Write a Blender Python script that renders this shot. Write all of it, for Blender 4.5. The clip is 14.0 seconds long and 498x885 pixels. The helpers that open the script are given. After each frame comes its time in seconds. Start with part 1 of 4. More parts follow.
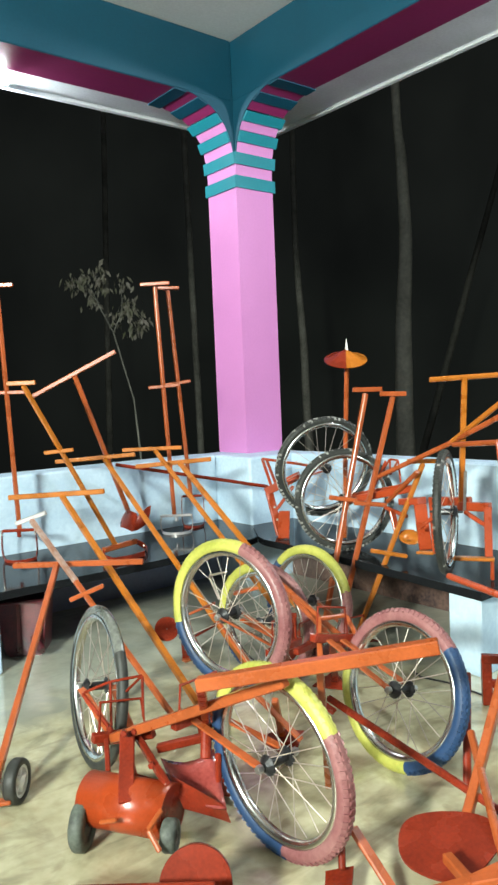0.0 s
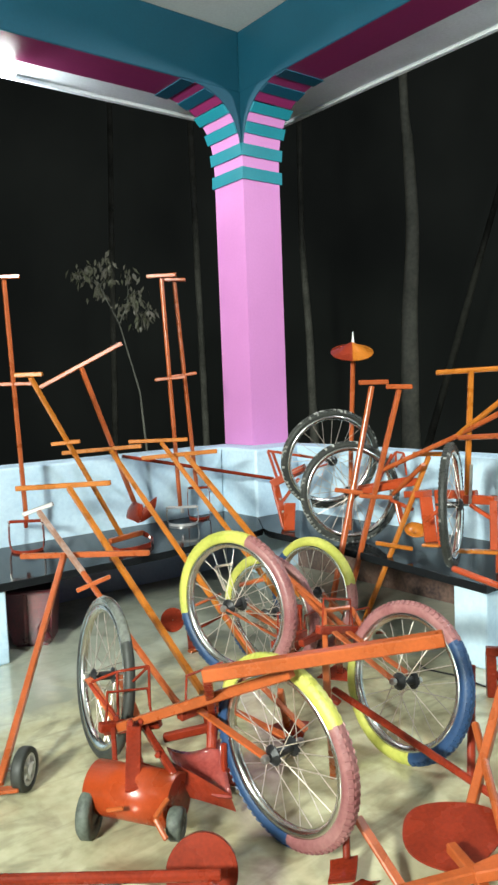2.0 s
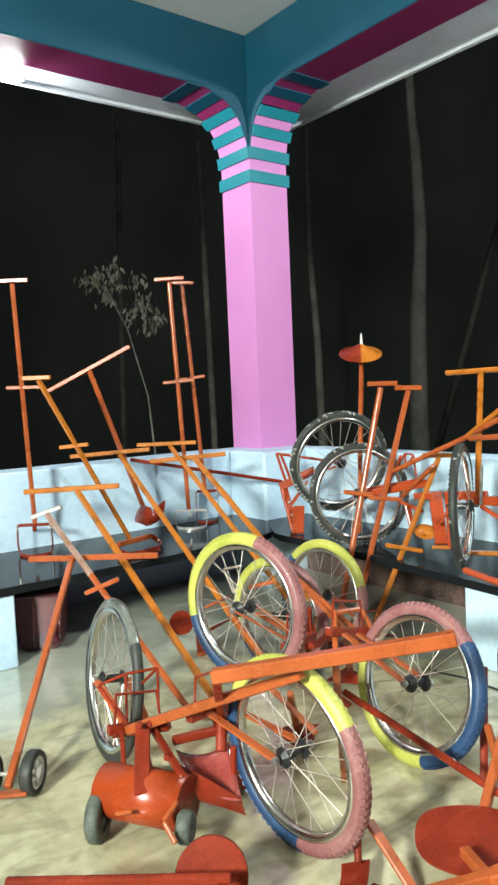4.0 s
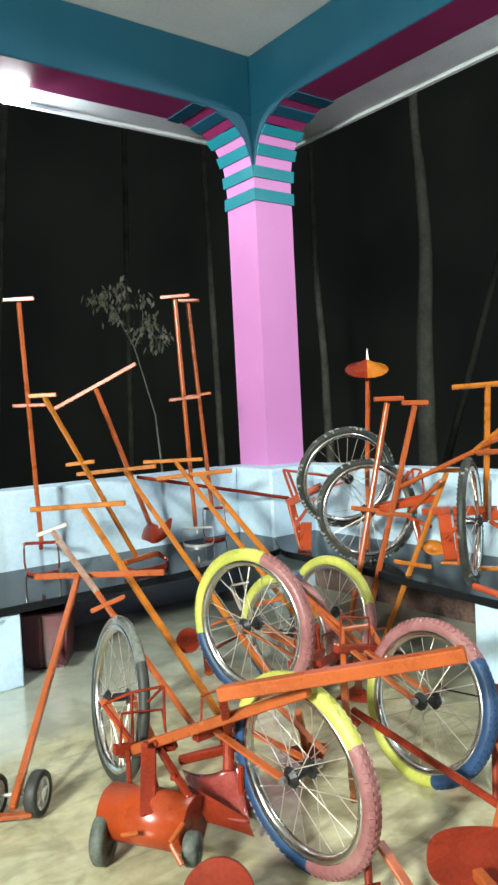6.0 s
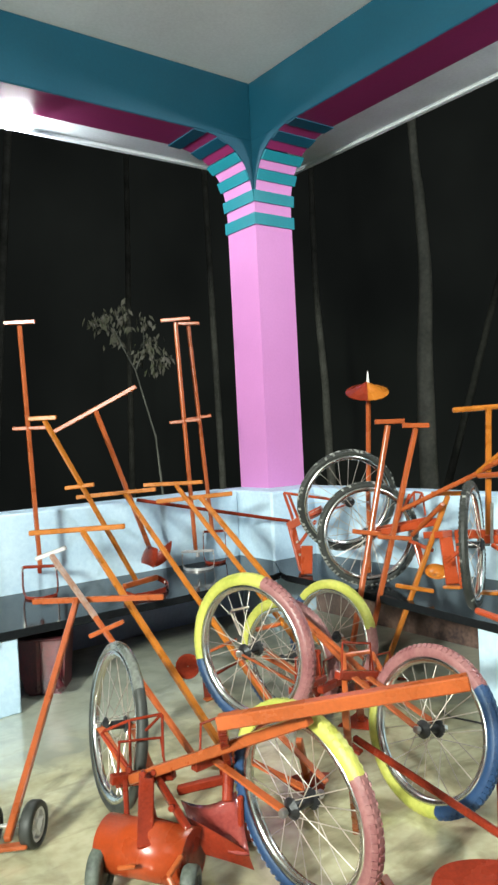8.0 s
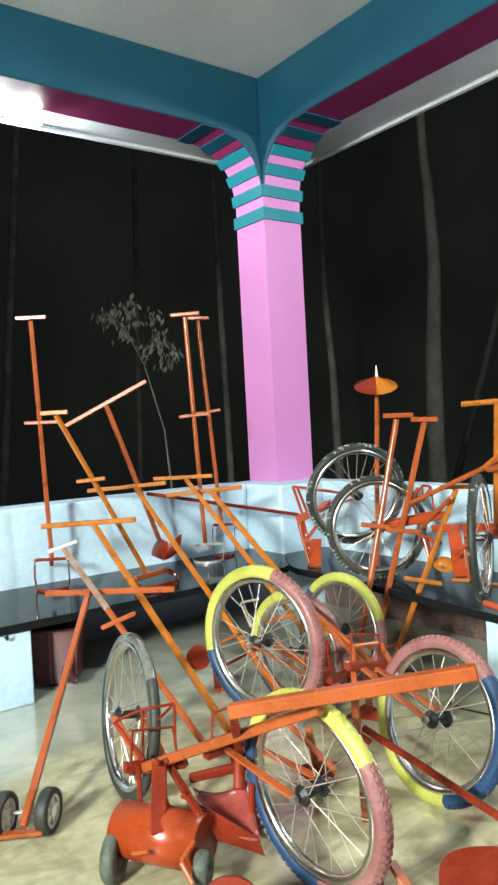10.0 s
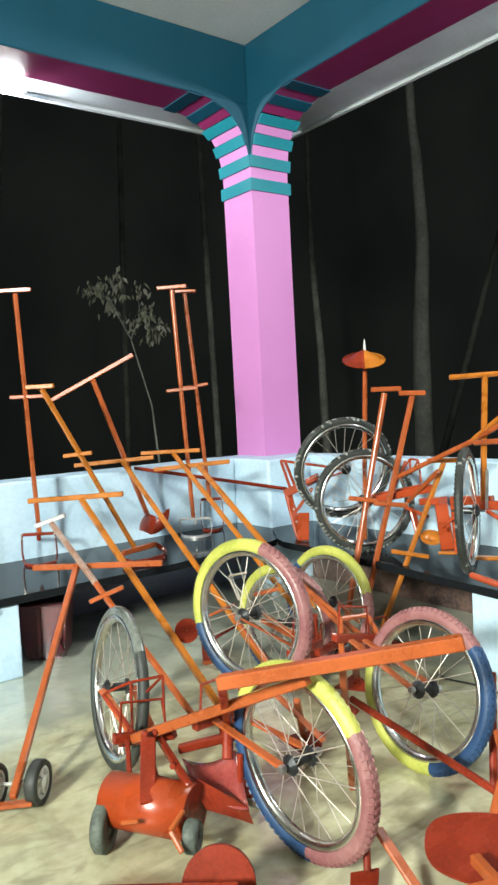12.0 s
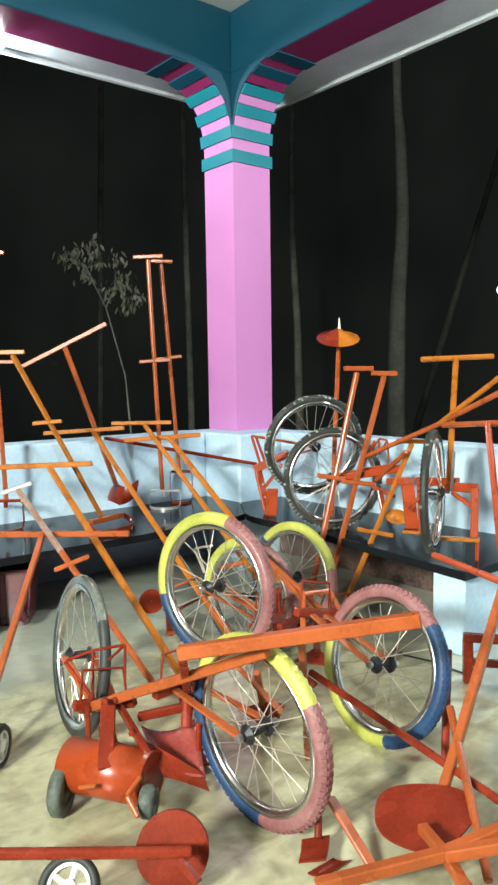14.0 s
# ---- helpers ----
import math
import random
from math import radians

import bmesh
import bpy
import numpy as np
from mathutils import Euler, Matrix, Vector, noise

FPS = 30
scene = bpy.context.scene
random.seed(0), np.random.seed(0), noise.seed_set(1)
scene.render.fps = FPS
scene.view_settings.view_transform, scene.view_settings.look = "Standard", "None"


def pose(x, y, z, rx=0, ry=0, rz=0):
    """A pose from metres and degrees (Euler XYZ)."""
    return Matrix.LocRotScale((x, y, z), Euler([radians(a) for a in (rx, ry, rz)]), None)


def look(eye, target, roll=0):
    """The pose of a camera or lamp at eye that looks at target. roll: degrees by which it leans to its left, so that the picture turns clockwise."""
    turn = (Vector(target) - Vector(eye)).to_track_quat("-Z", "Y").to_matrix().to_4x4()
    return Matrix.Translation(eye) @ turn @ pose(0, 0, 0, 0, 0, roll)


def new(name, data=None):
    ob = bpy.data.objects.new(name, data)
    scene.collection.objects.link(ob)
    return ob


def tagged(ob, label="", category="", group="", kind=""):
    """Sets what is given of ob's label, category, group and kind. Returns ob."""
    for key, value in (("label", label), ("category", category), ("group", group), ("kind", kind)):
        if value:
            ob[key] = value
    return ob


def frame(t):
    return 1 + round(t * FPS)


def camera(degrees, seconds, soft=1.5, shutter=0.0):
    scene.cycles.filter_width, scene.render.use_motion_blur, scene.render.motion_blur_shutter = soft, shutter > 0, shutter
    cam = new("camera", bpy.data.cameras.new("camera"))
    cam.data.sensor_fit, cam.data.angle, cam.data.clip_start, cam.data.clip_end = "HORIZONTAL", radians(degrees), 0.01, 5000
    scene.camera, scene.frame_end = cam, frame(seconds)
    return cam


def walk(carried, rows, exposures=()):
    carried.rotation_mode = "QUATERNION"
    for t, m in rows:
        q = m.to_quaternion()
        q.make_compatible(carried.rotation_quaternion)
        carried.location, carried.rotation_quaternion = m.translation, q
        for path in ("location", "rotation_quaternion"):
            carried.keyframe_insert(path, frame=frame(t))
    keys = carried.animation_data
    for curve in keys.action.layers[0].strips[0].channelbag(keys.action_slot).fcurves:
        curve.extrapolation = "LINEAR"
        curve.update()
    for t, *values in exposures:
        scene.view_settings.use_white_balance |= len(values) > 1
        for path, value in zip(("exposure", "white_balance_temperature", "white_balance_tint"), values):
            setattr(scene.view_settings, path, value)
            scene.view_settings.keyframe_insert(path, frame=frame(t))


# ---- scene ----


# the eye stands almost still and pans by hand: seconds, eye, yaw clockwise from +y, pitch, lean
ROWS = (
    (0.00, -2.953, -3.751, 1.147, 38.38, -3.79, -2.37),
    (0.50, -2.957, -3.751, 1.142, 40.65, -2.76, -2.05),
    (1.00, -2.955, -3.756, 1.146, 39.68, -3.12, -2.32),
    (1.50, -2.960, -3.752, 1.148, 39.79, -3.35, 0.12),
    (2.00, -2.961, -3.754, 1.150, 37.96, -4.41, -2.17),
    (2.50, -2.962, -3.748, 1.143, 36.36, -4.05, -3.10),
    (5.00, -2.945, -3.741, 1.129, 38.32, -3.80, -2.03),
    (5.50, -2.943, -3.738, 1.124, 38.61, -3.64, -2.02),
    (6.00, -2.943, -3.739, 1.122, 36.80, -2.51, -2.89),
    (6.50, -2.951, -3.747, 1.125, 36.40, -0.98, -3.40),
    (7.00, -2.911, -3.712, 1.121, 36.63, -0.73, -3.19),
    (9.50, -2.971, -3.763, 1.133, 36.80, -1.13, -2.67),
    (10.00, -2.954, -3.748, 1.127, 36.18, -1.26, -2.98),
    (10.50, -2.952, -3.743, 1.122, 36.33, -2.01, -2.99),
    (11.00, -2.951, -3.744, 1.125, 36.85, -2.53, -2.94),
    (11.50, -2.953, -3.743, 1.124, 37.00, -2.77, -2.90),
    (12.00, -2.948, -3.738, 1.120, 37.03, -3.20, -3.04),
    (12.50, -2.953, -3.739, 1.129, 37.67, -3.58, -1.14),
    (13.00, -2.952, -3.752, 1.121, 39.25, -4.45, -0.96),
    (13.50, -2.940, -3.744, 1.118, 38.92, -4.72, -0.95),
    (14.00, -2.943, -3.750, 1.120, 39.03, -5.22, -0.82),
)


def gaze(x, y, z, yaw, pitch, lean):
    a, b = radians(yaw), radians(pitch)
    ahead = Vector((math.sin(a) * math.cos(b), math.cos(a) * math.cos(b), math.sin(b)))
    return look((x, y, z), Vector((x, y, z)) + ahead, lean)


cam = camera(36.97, 14.0, soft=2.6)
walk(cam, [(r[0], gaze(*r[1:])) for r in ROWS])

# ---- light: night, one tube under the roof behind the visitor, one floodlight under the eave ----
world = bpy.data.worlds.new("night")
scene.world = world
world.use_nodes = True
sky = world.node_tree.nodes["Background"]
sky.inputs[0].default_value = (0.55, 0.62, 0.62, 1)
sky.inputs[1].default_value = 0.009
scene.view_settings.exposure = 0.12


def lamp(name, kind, m, energy, colour, size=0.1, size_y=0.1):
    data = bpy.data.lights.new(name, kind)
    data.energy, data.color = energy, colour
    if kind == "AREA":
        data.shape, data.size, data.size_y = "RECTANGLE", size, size_y
    else:
        data.shadow_soft_size = size
    ob = new(name, data)
    ob.matrix_world = m
    return ob


SPOT = lamp("ceiling_lamp_light", "SPOT", look((-6.05, -3.95, 2.40), (0.75, -0.85, 1.85)), 2650, (0.92, 1.0, 0.90), 0.36)
SPOT.data.spot_size, SPOT.data.spot_blend = radians(78), 0.85
# added fill from behind, no seen source: softens shadows and lifts the ceiling
lamp("side_lamp_light", "POINT", pose(-3.0, -5.9, 2.7), 32, (0.96, 1.0, 0.93), 0.3)
lamp("eave_light", "POINT", pose(-1.38, 0.66, 2.93), 75, (0.88, 0.98, 1.0), 0.06)
lamp("eave_light", "POINT", pose(0.80, -2.90, 2.90), 210, (0.88, 0.97, 1.0), 0.06)


# ---- materials ----
def material(name, colour, rough=0.5, metal=0.0, vary=0.15, scale=6.0, fine=60.0, bump=0.1, second=None, spec=0.5, coat=0.0, per_object=0.0):
    """Principled surface with two scales of noise in colour and roughness, and a fine relief."""
    m = bpy.data.materials.new(name)
    m.use_nodes = True
    n, l = m.node_tree.nodes, m.node_tree.links
    b = n["Principled BSDF"]
    tc = n.new("ShaderNodeTexCoord")
    big, small = n.new("ShaderNodeTexNoise"), n.new("ShaderNodeTexNoise")
    big.inputs["Scale"].default_value, small.inputs["Scale"].default_value = scale, fine
    big.inputs["Detail"].default_value, small.inputs["Detail"].default_value = 5, 3
    for t in (big, small):
        l.new(tc.outputs["Object"], t.inputs["Vector"])
    mixed = n.new("ShaderNodeMath")
    mixed.operation = "MULTIPLY_ADD"
    mixed.inputs[1].default_value = 0.35
    l.new(small.outputs["Fac"], mixed.inputs[0])
    scaled = n.new("ShaderNodeMath")
    scaled.operation = "MULTIPLY"
    scaled.inputs[1].default_value = 0.65
    l.new(big.outputs["Fac"], scaled.inputs[0])
    l.new(scaled.outputs[0], mixed.inputs[2])
    ramp = n.new("ShaderNodeValToRGB")
    ramp.color_ramp.elements[0].position, ramp.color_ramp.elements[1].position = 0.36, 0.64
    dark = second or [c * (1 - vary) for c in colour]
    ramp.color_ramp.elements[0].color = (*dark, 1)
    ramp.color_ramp.elements[1].color = (*[min(1, c * (1 + vary * 0.4)) for c in colour], 1)
    l.new(mixed.outputs[0], ramp.inputs["Fac"])
    out = ramp.outputs["Color"]
    if per_object:
        info, hsv, mr = n.new("ShaderNodeObjectInfo"), n.new("ShaderNodeHueSaturation"), n.new("ShaderNodeMapRange")
        mr.inputs["To Min"].default_value, mr.inputs["To Max"].default_value = 1 - per_object, 1 + per_object
        l.new(info.outputs["Random"], mr.inputs["Value"])
        l.new(mr.outputs[0], hsv.inputs["Value"])
        l.new(out, hsv.inputs["Color"])
        out = hsv.outputs["Color"]
    l.new(out, b.inputs["Base Color"])
    rr = n.new("ShaderNodeMapRange")
    rr.inputs["To Min"].default_value, rr.inputs["To Max"].default_value = max(0.02, rough * 0.75), min(1, rough * 1.3)
    l.new(big.outputs["Fac"], rr.inputs["Value"])
    l.new(rr.outputs[0], b.inputs["Roughness"])
    b.inputs["Metallic"].default_value = metal
    b.inputs["Specular IOR Level"].default_value = spec
    b.inputs["Coat Weight"].default_value, b.inputs["Coat Roughness"].default_value = coat, 0.25
    if bump:
        bp = n.new("ShaderNodeBump")
        bp.inputs["Strength"].default_value, bp.inputs["Distance"].default_value = bump, 0.004
        l.new(mixed.outputs[0], bp.inputs["Height"])
        l.new(bp.outputs[0], b.inputs["Normal"])
    return m


def floor_material():
    """Buff trowelled cement, polished by feet, with broad damp and dusty patches."""
    m = material("buff_cement", (0.55, 0.52, 0.345), 0.2, 0, 0.3, 2.6, 26.0, 0.12, (0.40, 0.36, 0.22), coat=0.9)
    m.node_tree.nodes["Principled BSDF"].inputs["Coat Roughness"].default_value = 0.14
    n, l = m.node_tree.nodes, m.node_tree.links
    b = n["Principled BSDF"]
    base = b.inputs["Base Color"].links[0].from_socket
    tc, nz, ramp, mix = n.new("ShaderNodeTexCoord"), n.new("ShaderNodeTexNoise"), n.new("ShaderNodeValToRGB"), n.new("ShaderNodeMix")
    nz.inputs["Scale"].default_value, nz.inputs["Detail"].default_value, nz.inputs["Distortion"].default_value = 5.5, 6, 0.9
    ramp.color_ramp.elements[0].position, ramp.color_ramp.elements[1].position = 0.48, 0.68
    ramp.color_ramp.elements[0].color, ramp.color_ramp.elements[1].color = (0, 0, 0, 1), (0.75, 0.75, 0.75, 1)
    mix.data_type = "RGBA"
    l.new(tc.outputs["Object"], nz.inputs["Vector"])
    l.new(nz.outputs["Fac"], ramp.inputs["Fac"])
    l.new(ramp.outputs["Color"], mix.inputs["Factor"])
    l.new(base, mix.inputs["A"])
    mix.inputs["B"].default_value = (0.20, 0.18, 0.105, 1)
    # trowel strokes: stretched streaks, darker where damp dust was dragged
    mp, st, sr, mix2 = n.new("ShaderNodeMapping"), n.new("ShaderNodeTexNoise"), n.new("ShaderNodeValToRGB"), n.new("ShaderNodeMix")
    mp.inputs["Rotation"].default_value, mp.inputs["Scale"].default_value = (0, 0, 0.55), (2.2, 9.0, 1.0)
    st.inputs["Scale"].default_value, st.inputs["Detail"].default_value, st.inputs["Distortion"].default_value = 1.6, 5, 1.4
    sr.color_ramp.elements[0].position, sr.color_ramp.elements[1].position = 0.54, 0.70
    sr.color_ramp.elements[0].color, sr.color_ramp.elements[1].color = (0, 0, 0, 1), (0.42, 0.42, 0.42, 1)
    mix2.data_type = "RGBA"
    l.new(tc.outputs["Object"], mp.inputs["Vector"])
    l.new(mp.outputs[0], st.inputs["Vector"])
    l.new(st.outputs["Fac"], sr.inputs["Fac"])
    l.new(sr.outputs["Color"], mix2.inputs["Factor"])
    l.new(mix.outputs["Result"], mix2.inputs["A"])
    mix2.inputs["B"].default_value = (0.17, 0.155, 0.095, 1)
    # a ragged grey-blue band along the benches; the rear floor's cool cast put into colour
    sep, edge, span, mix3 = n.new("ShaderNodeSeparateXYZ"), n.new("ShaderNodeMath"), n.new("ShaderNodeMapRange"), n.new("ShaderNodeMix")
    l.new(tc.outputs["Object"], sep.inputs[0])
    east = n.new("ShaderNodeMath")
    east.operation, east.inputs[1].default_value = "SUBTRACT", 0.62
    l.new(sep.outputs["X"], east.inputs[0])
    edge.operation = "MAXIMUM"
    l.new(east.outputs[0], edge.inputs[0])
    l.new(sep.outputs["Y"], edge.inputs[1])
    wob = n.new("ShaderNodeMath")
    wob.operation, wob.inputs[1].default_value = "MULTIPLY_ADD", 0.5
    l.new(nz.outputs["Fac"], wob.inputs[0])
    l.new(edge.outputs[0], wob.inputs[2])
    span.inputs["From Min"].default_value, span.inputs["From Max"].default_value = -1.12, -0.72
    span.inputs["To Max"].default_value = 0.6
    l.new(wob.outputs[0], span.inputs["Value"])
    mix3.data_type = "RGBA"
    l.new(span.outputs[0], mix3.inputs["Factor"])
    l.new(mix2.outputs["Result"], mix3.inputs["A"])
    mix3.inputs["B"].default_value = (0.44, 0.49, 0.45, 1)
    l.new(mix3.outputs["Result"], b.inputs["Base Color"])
    return m


PINK = material("pink_paint", (0.59, 0.225, 0.51), 0.45, vary=0.06, scale=2.5, fine=70, bump=0.12)
TEAL = material("teal_paint", (0.013, 0.205, 0.26), 0.4, vary=0.12, scale=2.5, fine=70, bump=0.12)
BLUE = material("pale_blue_paint", (0.56, 0.70, 0.81), 0.5, vary=0.12, scale=3.0, fine=50, bump=0.2, second=(0.42, 0.57, 0.71))
DEEP = material("deep_teal_paint", (0.004, 0.056, 0.094), 0.4, vary=0.15, scale=2.0, fine=60, bump=0.12)
MAROON = material("maroon_underside", (0.23, 0.021, 0.10), 0.4, vary=0.12, scale=2.5, fine=60, bump=0.12)
# strip tones: the shade below the seats is put into these two colours
NAVYW = material("shaded_strip_blue", (0.27, 0.32, 0.48), 0.3, vary=0.2, scale=3, fine=50, bump=0.1)
BROWNW = material("shaded_strip_brown", (0.19, 0.115, 0.09), 0.25, vary=0.35, scale=4, fine=50, bump=0.1, second=(0.05, 0.035, 0.035))
WHITE = material("white_distemper", (0.62, 0.63, 0.63), 0.7, vary=0.15, scale=1.5, fine=60, bump=0.2)
EAVE = material("eave_whitewash", (0.72, 0.75, 0.78), 0.6, vary=0.15, scale=3, fine=60, bump=0.2)
GRANITE = material("black_granite", (0.012, 0.014, 0.015), 0.09, vary=0.2, scale=90, fine=400, bump=0.0, second=(0.008, 0.008, 0.01), spec=0.06)
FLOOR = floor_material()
ORANGE = material("orange_enamel", (0.385, 0.084, 0.022), 0.28, vary=0.25, scale=12, fine=120, bump=0.06, spec=0.4, coat=0.1, per_object=0.1)
AMBER = material("amber_enamel", (0.46, 0.142, 0.016), 0.28, vary=0.25, scale=12, fine=120, bump=0.06, spec=0.4, coat=0.1, per_object=0.08)
VERMILION = material("vermilion_enamel", (0.36, 0.05, 0.012), 0.28, vary=0.25, scale=10, fine=120, bump=0.08, spec=0.5, per_object=0.1)
RED = material("red_oxide_enamel", (0.22, 0.025, 0.010), 0.26, vary=0.4, scale=7, fine=120, bump=0.1, spec=0.3, per_object=0.1)
WORN = material("worn_pinkish_steel", (0.50, 0.36, 0.31), 0.3, metal=0.45, vary=0.4, scale=18, fine=100, bump=0.1, second=(0.42, 0.20, 0.12))
GLOSSRED = material("glossy_red_enamel", (0.30, 0.06, 0.05), 0.14, vary=0.3, scale=8, fine=100, bump=0.12, spec=0.5, coat=0.6, second=(0.20, 0.03, 0.025))
SILVER = material("silver_paint", (0.62, 0.60, 0.60), 0.35, metal=0.6, vary=0.2, scale=14, fine=100, bump=0.1)
CHROME = material("chrome_rim", (0.70, 0.69, 0.66), 0.24, metal=1.0, vary=0.2, scale=12, fine=120, bump=0.03)
SPOKE = material("zinc_spoke", (0.62, 0.54, 0.47), 0.34, metal=0.75, vary=0.2, scale=20, fine=120, bump=0, per_object=0.4)
HUBM = material("black_hub", (0.02, 0.02, 0.022), 0.35, metal=0.2, vary=0.3, scale=30, fine=120, bump=0.1)
RUBBER = material("dusty_rubber", (0.018, 0.019, 0.017), 0.55, vary=0.4, scale=14, fine=120, bump=0.3, second=(0.036, 0.038, 0.033))
GREYR = material("grey_worn_rubber", (0.135, 0.14, 0.125), 0.22, vary=0.5, scale=11, fine=90, bump=0.4, second=(0.045, 0.05, 0.042), coat=0.4)
YELLOW = material("yellow_rubber", (0.47, 0.45, 0.10), 0.45, vary=0.3, scale=9, fine=70, bump=0.3, second=(0.33, 0.34, 0.06))
ROSE = material("rose_rubber", (0.27, 0.125, 0.12), 0.42, vary=0.45, scale=9, fine=80, bump=0.3, second=(0.20, 0.068, 0.072))
NAVY = material("blue_rubber", (0.018, 0.053, 0.135), 0.5, vary=0.3, scale=12, fine=90, bump=0.2)
# pale knob colour: tread dust, and light glints painted in
KNOB = material("dusty_glint_tread", (0.36, 0.36, 0.33), 0.7, vary=0.5, scale=20, fine=120, bump=0.2, second=(0.09, 0.09, 0.08))
STEEL = material("bare_steel", (0.55, 0.53, 0.5), 0.3, metal=0.9, vary=0.3, scale=20, fine=90, bump=0.1)
PLASTIC = material("white_plastic", (0.75, 0.74, 0.7), 0.4, vary=0.15, scale=20, fine=90, bump=0.05)
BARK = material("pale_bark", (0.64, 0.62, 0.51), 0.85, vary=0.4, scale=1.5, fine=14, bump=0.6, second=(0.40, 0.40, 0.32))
# darker bark copies: weak light on far trunks and sapling put into colour
DIMBARK = material("dim_lit_bark", (0.28, 0.275, 0.235), 0.9, vary=0.4, scale=3, fine=18, bump=0.6, second=(0.165, 0.165, 0.14))
DARKBARK = material("faint_lit_bark", (0.21, 0.21, 0.175), 0.9, vary=0.4, scale=3, fine=18, bump=0.6, second=(0.12, 0.12, 0.10))
DUSTY = material("dusty_grey_rubber", (0.095, 0.11, 0.09), 0.6, vary=0.5, scale=16, fine=110, bump=0.4, second=(0.03, 0.034, 0.03))
MAROONS = material("maroon_sheet_steel", (0.11, 0.012, 0.016), 0.3, vary=0.5, scale=7, fine=90, bump=0.15, second=(0.04, 0.008, 0.012))
LEAF = material("dry_leaf", (0.20, 0.18, 0.155), 0.6, vary=0.4, scale=8, fine=60, bump=0.1, second=(0.09, 0.10, 0.05))
DARKLEAF = material("dark_leaf", (0.04, 0.06, 0.025), 0.6, vary=0.4, scale=2, fine=20, bump=0.1)
EARTH = material("bare_earth", (0.10, 0.08, 0.05), 0.9, vary=0.4, scale=0.8, fine=9, bump=0.5, second=(0.05, 0.045, 0.03))


def glow(name, colour, strength):
    m = bpy.data.materials.new(name)
    m.use_nodes = True
    b = m.node_tree.nodes["Principled BSDF"]
    b.inputs["Base Color"].default_value = (0.8, 0.8, 0.8, 1)
    b.inputs["Emission Color"].default_value = (*colour, 1)
    b.inputs["Emission Strength"].default_value = strength
    return m


LED = glow("floodlight_glass", (0.95, 1.0, 1.0), 60)
FARLED = glow("far_lamp_glass", (0.9, 1.0, 1.0), 30)


# ---- mesh helpers ----
def mesh(bm, name, mat, smooth=False):
    me = bpy.data.meshes.new(name)
    bmesh.ops.recalc_face_normals(bm, faces=bm.faces)
    bm.to_mesh(me)
    bm.free()
    for m in mat if isinstance(mat, (list, tuple)) else [mat]:
        me.materials.append(m)
    if smooth:
        for p in me.polygons:
            p.use_smooth = True
    return me


def part(name, bm, mat, parent=None, label="", smooth=False):
    ob = new(name, mesh(bm, name, mat, smooth))
    if parent:
        ob.parent = parent
    return tagged(ob, label)


def thing(name, label, category, group="", at=(0, 0, 0)):
    ob = new(name)
    ob.empty_display_size = 0.1
    ob.location = at
    return tagged(ob, label, category, group)


def box(bm, lo, hi, bevel=0.0):
    """An axis-aligned block from corner to corner."""
    c, s = [(a + b) / 2 for a, b in zip(lo, hi)], [abs(b - a) for a, b in zip(lo, hi)]
    r = bmesh.ops.create_cube(bm, size=1, matrix=Matrix.Translation(c) @ Matrix.Diagonal((*s, 1)))
    if bevel:
        es = {e for v in r["verts"] for e in v.link_edges}
        bmesh.ops.bevel(bm, geom=list(es), offset=bevel, segments=1, affect="EDGES")
    return bm


def frame_of(a, b, up=(0, 0, 1)):
    """A matrix whose z runs from a to b, with x as level as may be."""
    a, b = Vector(a), Vector(b)
    z = (b - a).normalized()
    x = Vector(up).cross(z)
    x = x.normalized() if x.length > 1e-3 else Vector((1, 0, 0))
    y = z.cross(x)
    return Matrix(((x.x, y.x, z.x, a.x), (x.y, y.y, z.y, a.y), (x.z, y.z, z.z, a.z), (0, 0, 0, 1)))


def bar(bm, a, b, w=0.025, h=None, up=(0, 0, 1), bevel=0.003):
    """A square or flat bar from a to b."""
    h = h or w
    n = (Vector(b) - Vector(a)).length
    sub = bmesh.new()
    box(sub, (-w / 2, -h / 2, 0), (w / 2, h / 2, n), bevel)
    bmesh.ops.transform(sub, matrix=frame_of(a, b, up), verts=sub.verts)
    join(bm, sub)
    return bm


def join(bm, sub):
    tmp = bpy.data.meshes.new("tmp")
    sub.to_mesh(tmp)
    sub.free()
    bm.from_mesh(tmp)
    bpy.data.meshes.remove(tmp)


def tube(bm, a, b, r=0.0125, r2=None, sides=12):
    """A round tube, closed, with slightly eased ends."""
    r2 = r if r2 is None else r2
    n = (Vector(b) - Vector(a)).length
    rings = [(0, r * 0.8), (min(0.003, n / 4), r), (n - min(0.003, n / 4), r2), (n, r2 * 0.8)]
    m = frame_of(a, b)
    vs = [[bm.verts.new(m @ Vector((math.cos(2 * math.pi * i / sides) * q, math.sin(2 * math.pi * i / sides) * q, z))) for i in range(sides)] for z, q in rings]
    for p, q in zip(vs, vs[1:]):
        for i in range(sides):
            bm.faces.new((p[i], p[(i + 1) % sides], q[(i + 1) % sides], q[i]))
    bm.faces.new(vs[0][::-1])
    bm.faces.new(vs[-1])
    return bm


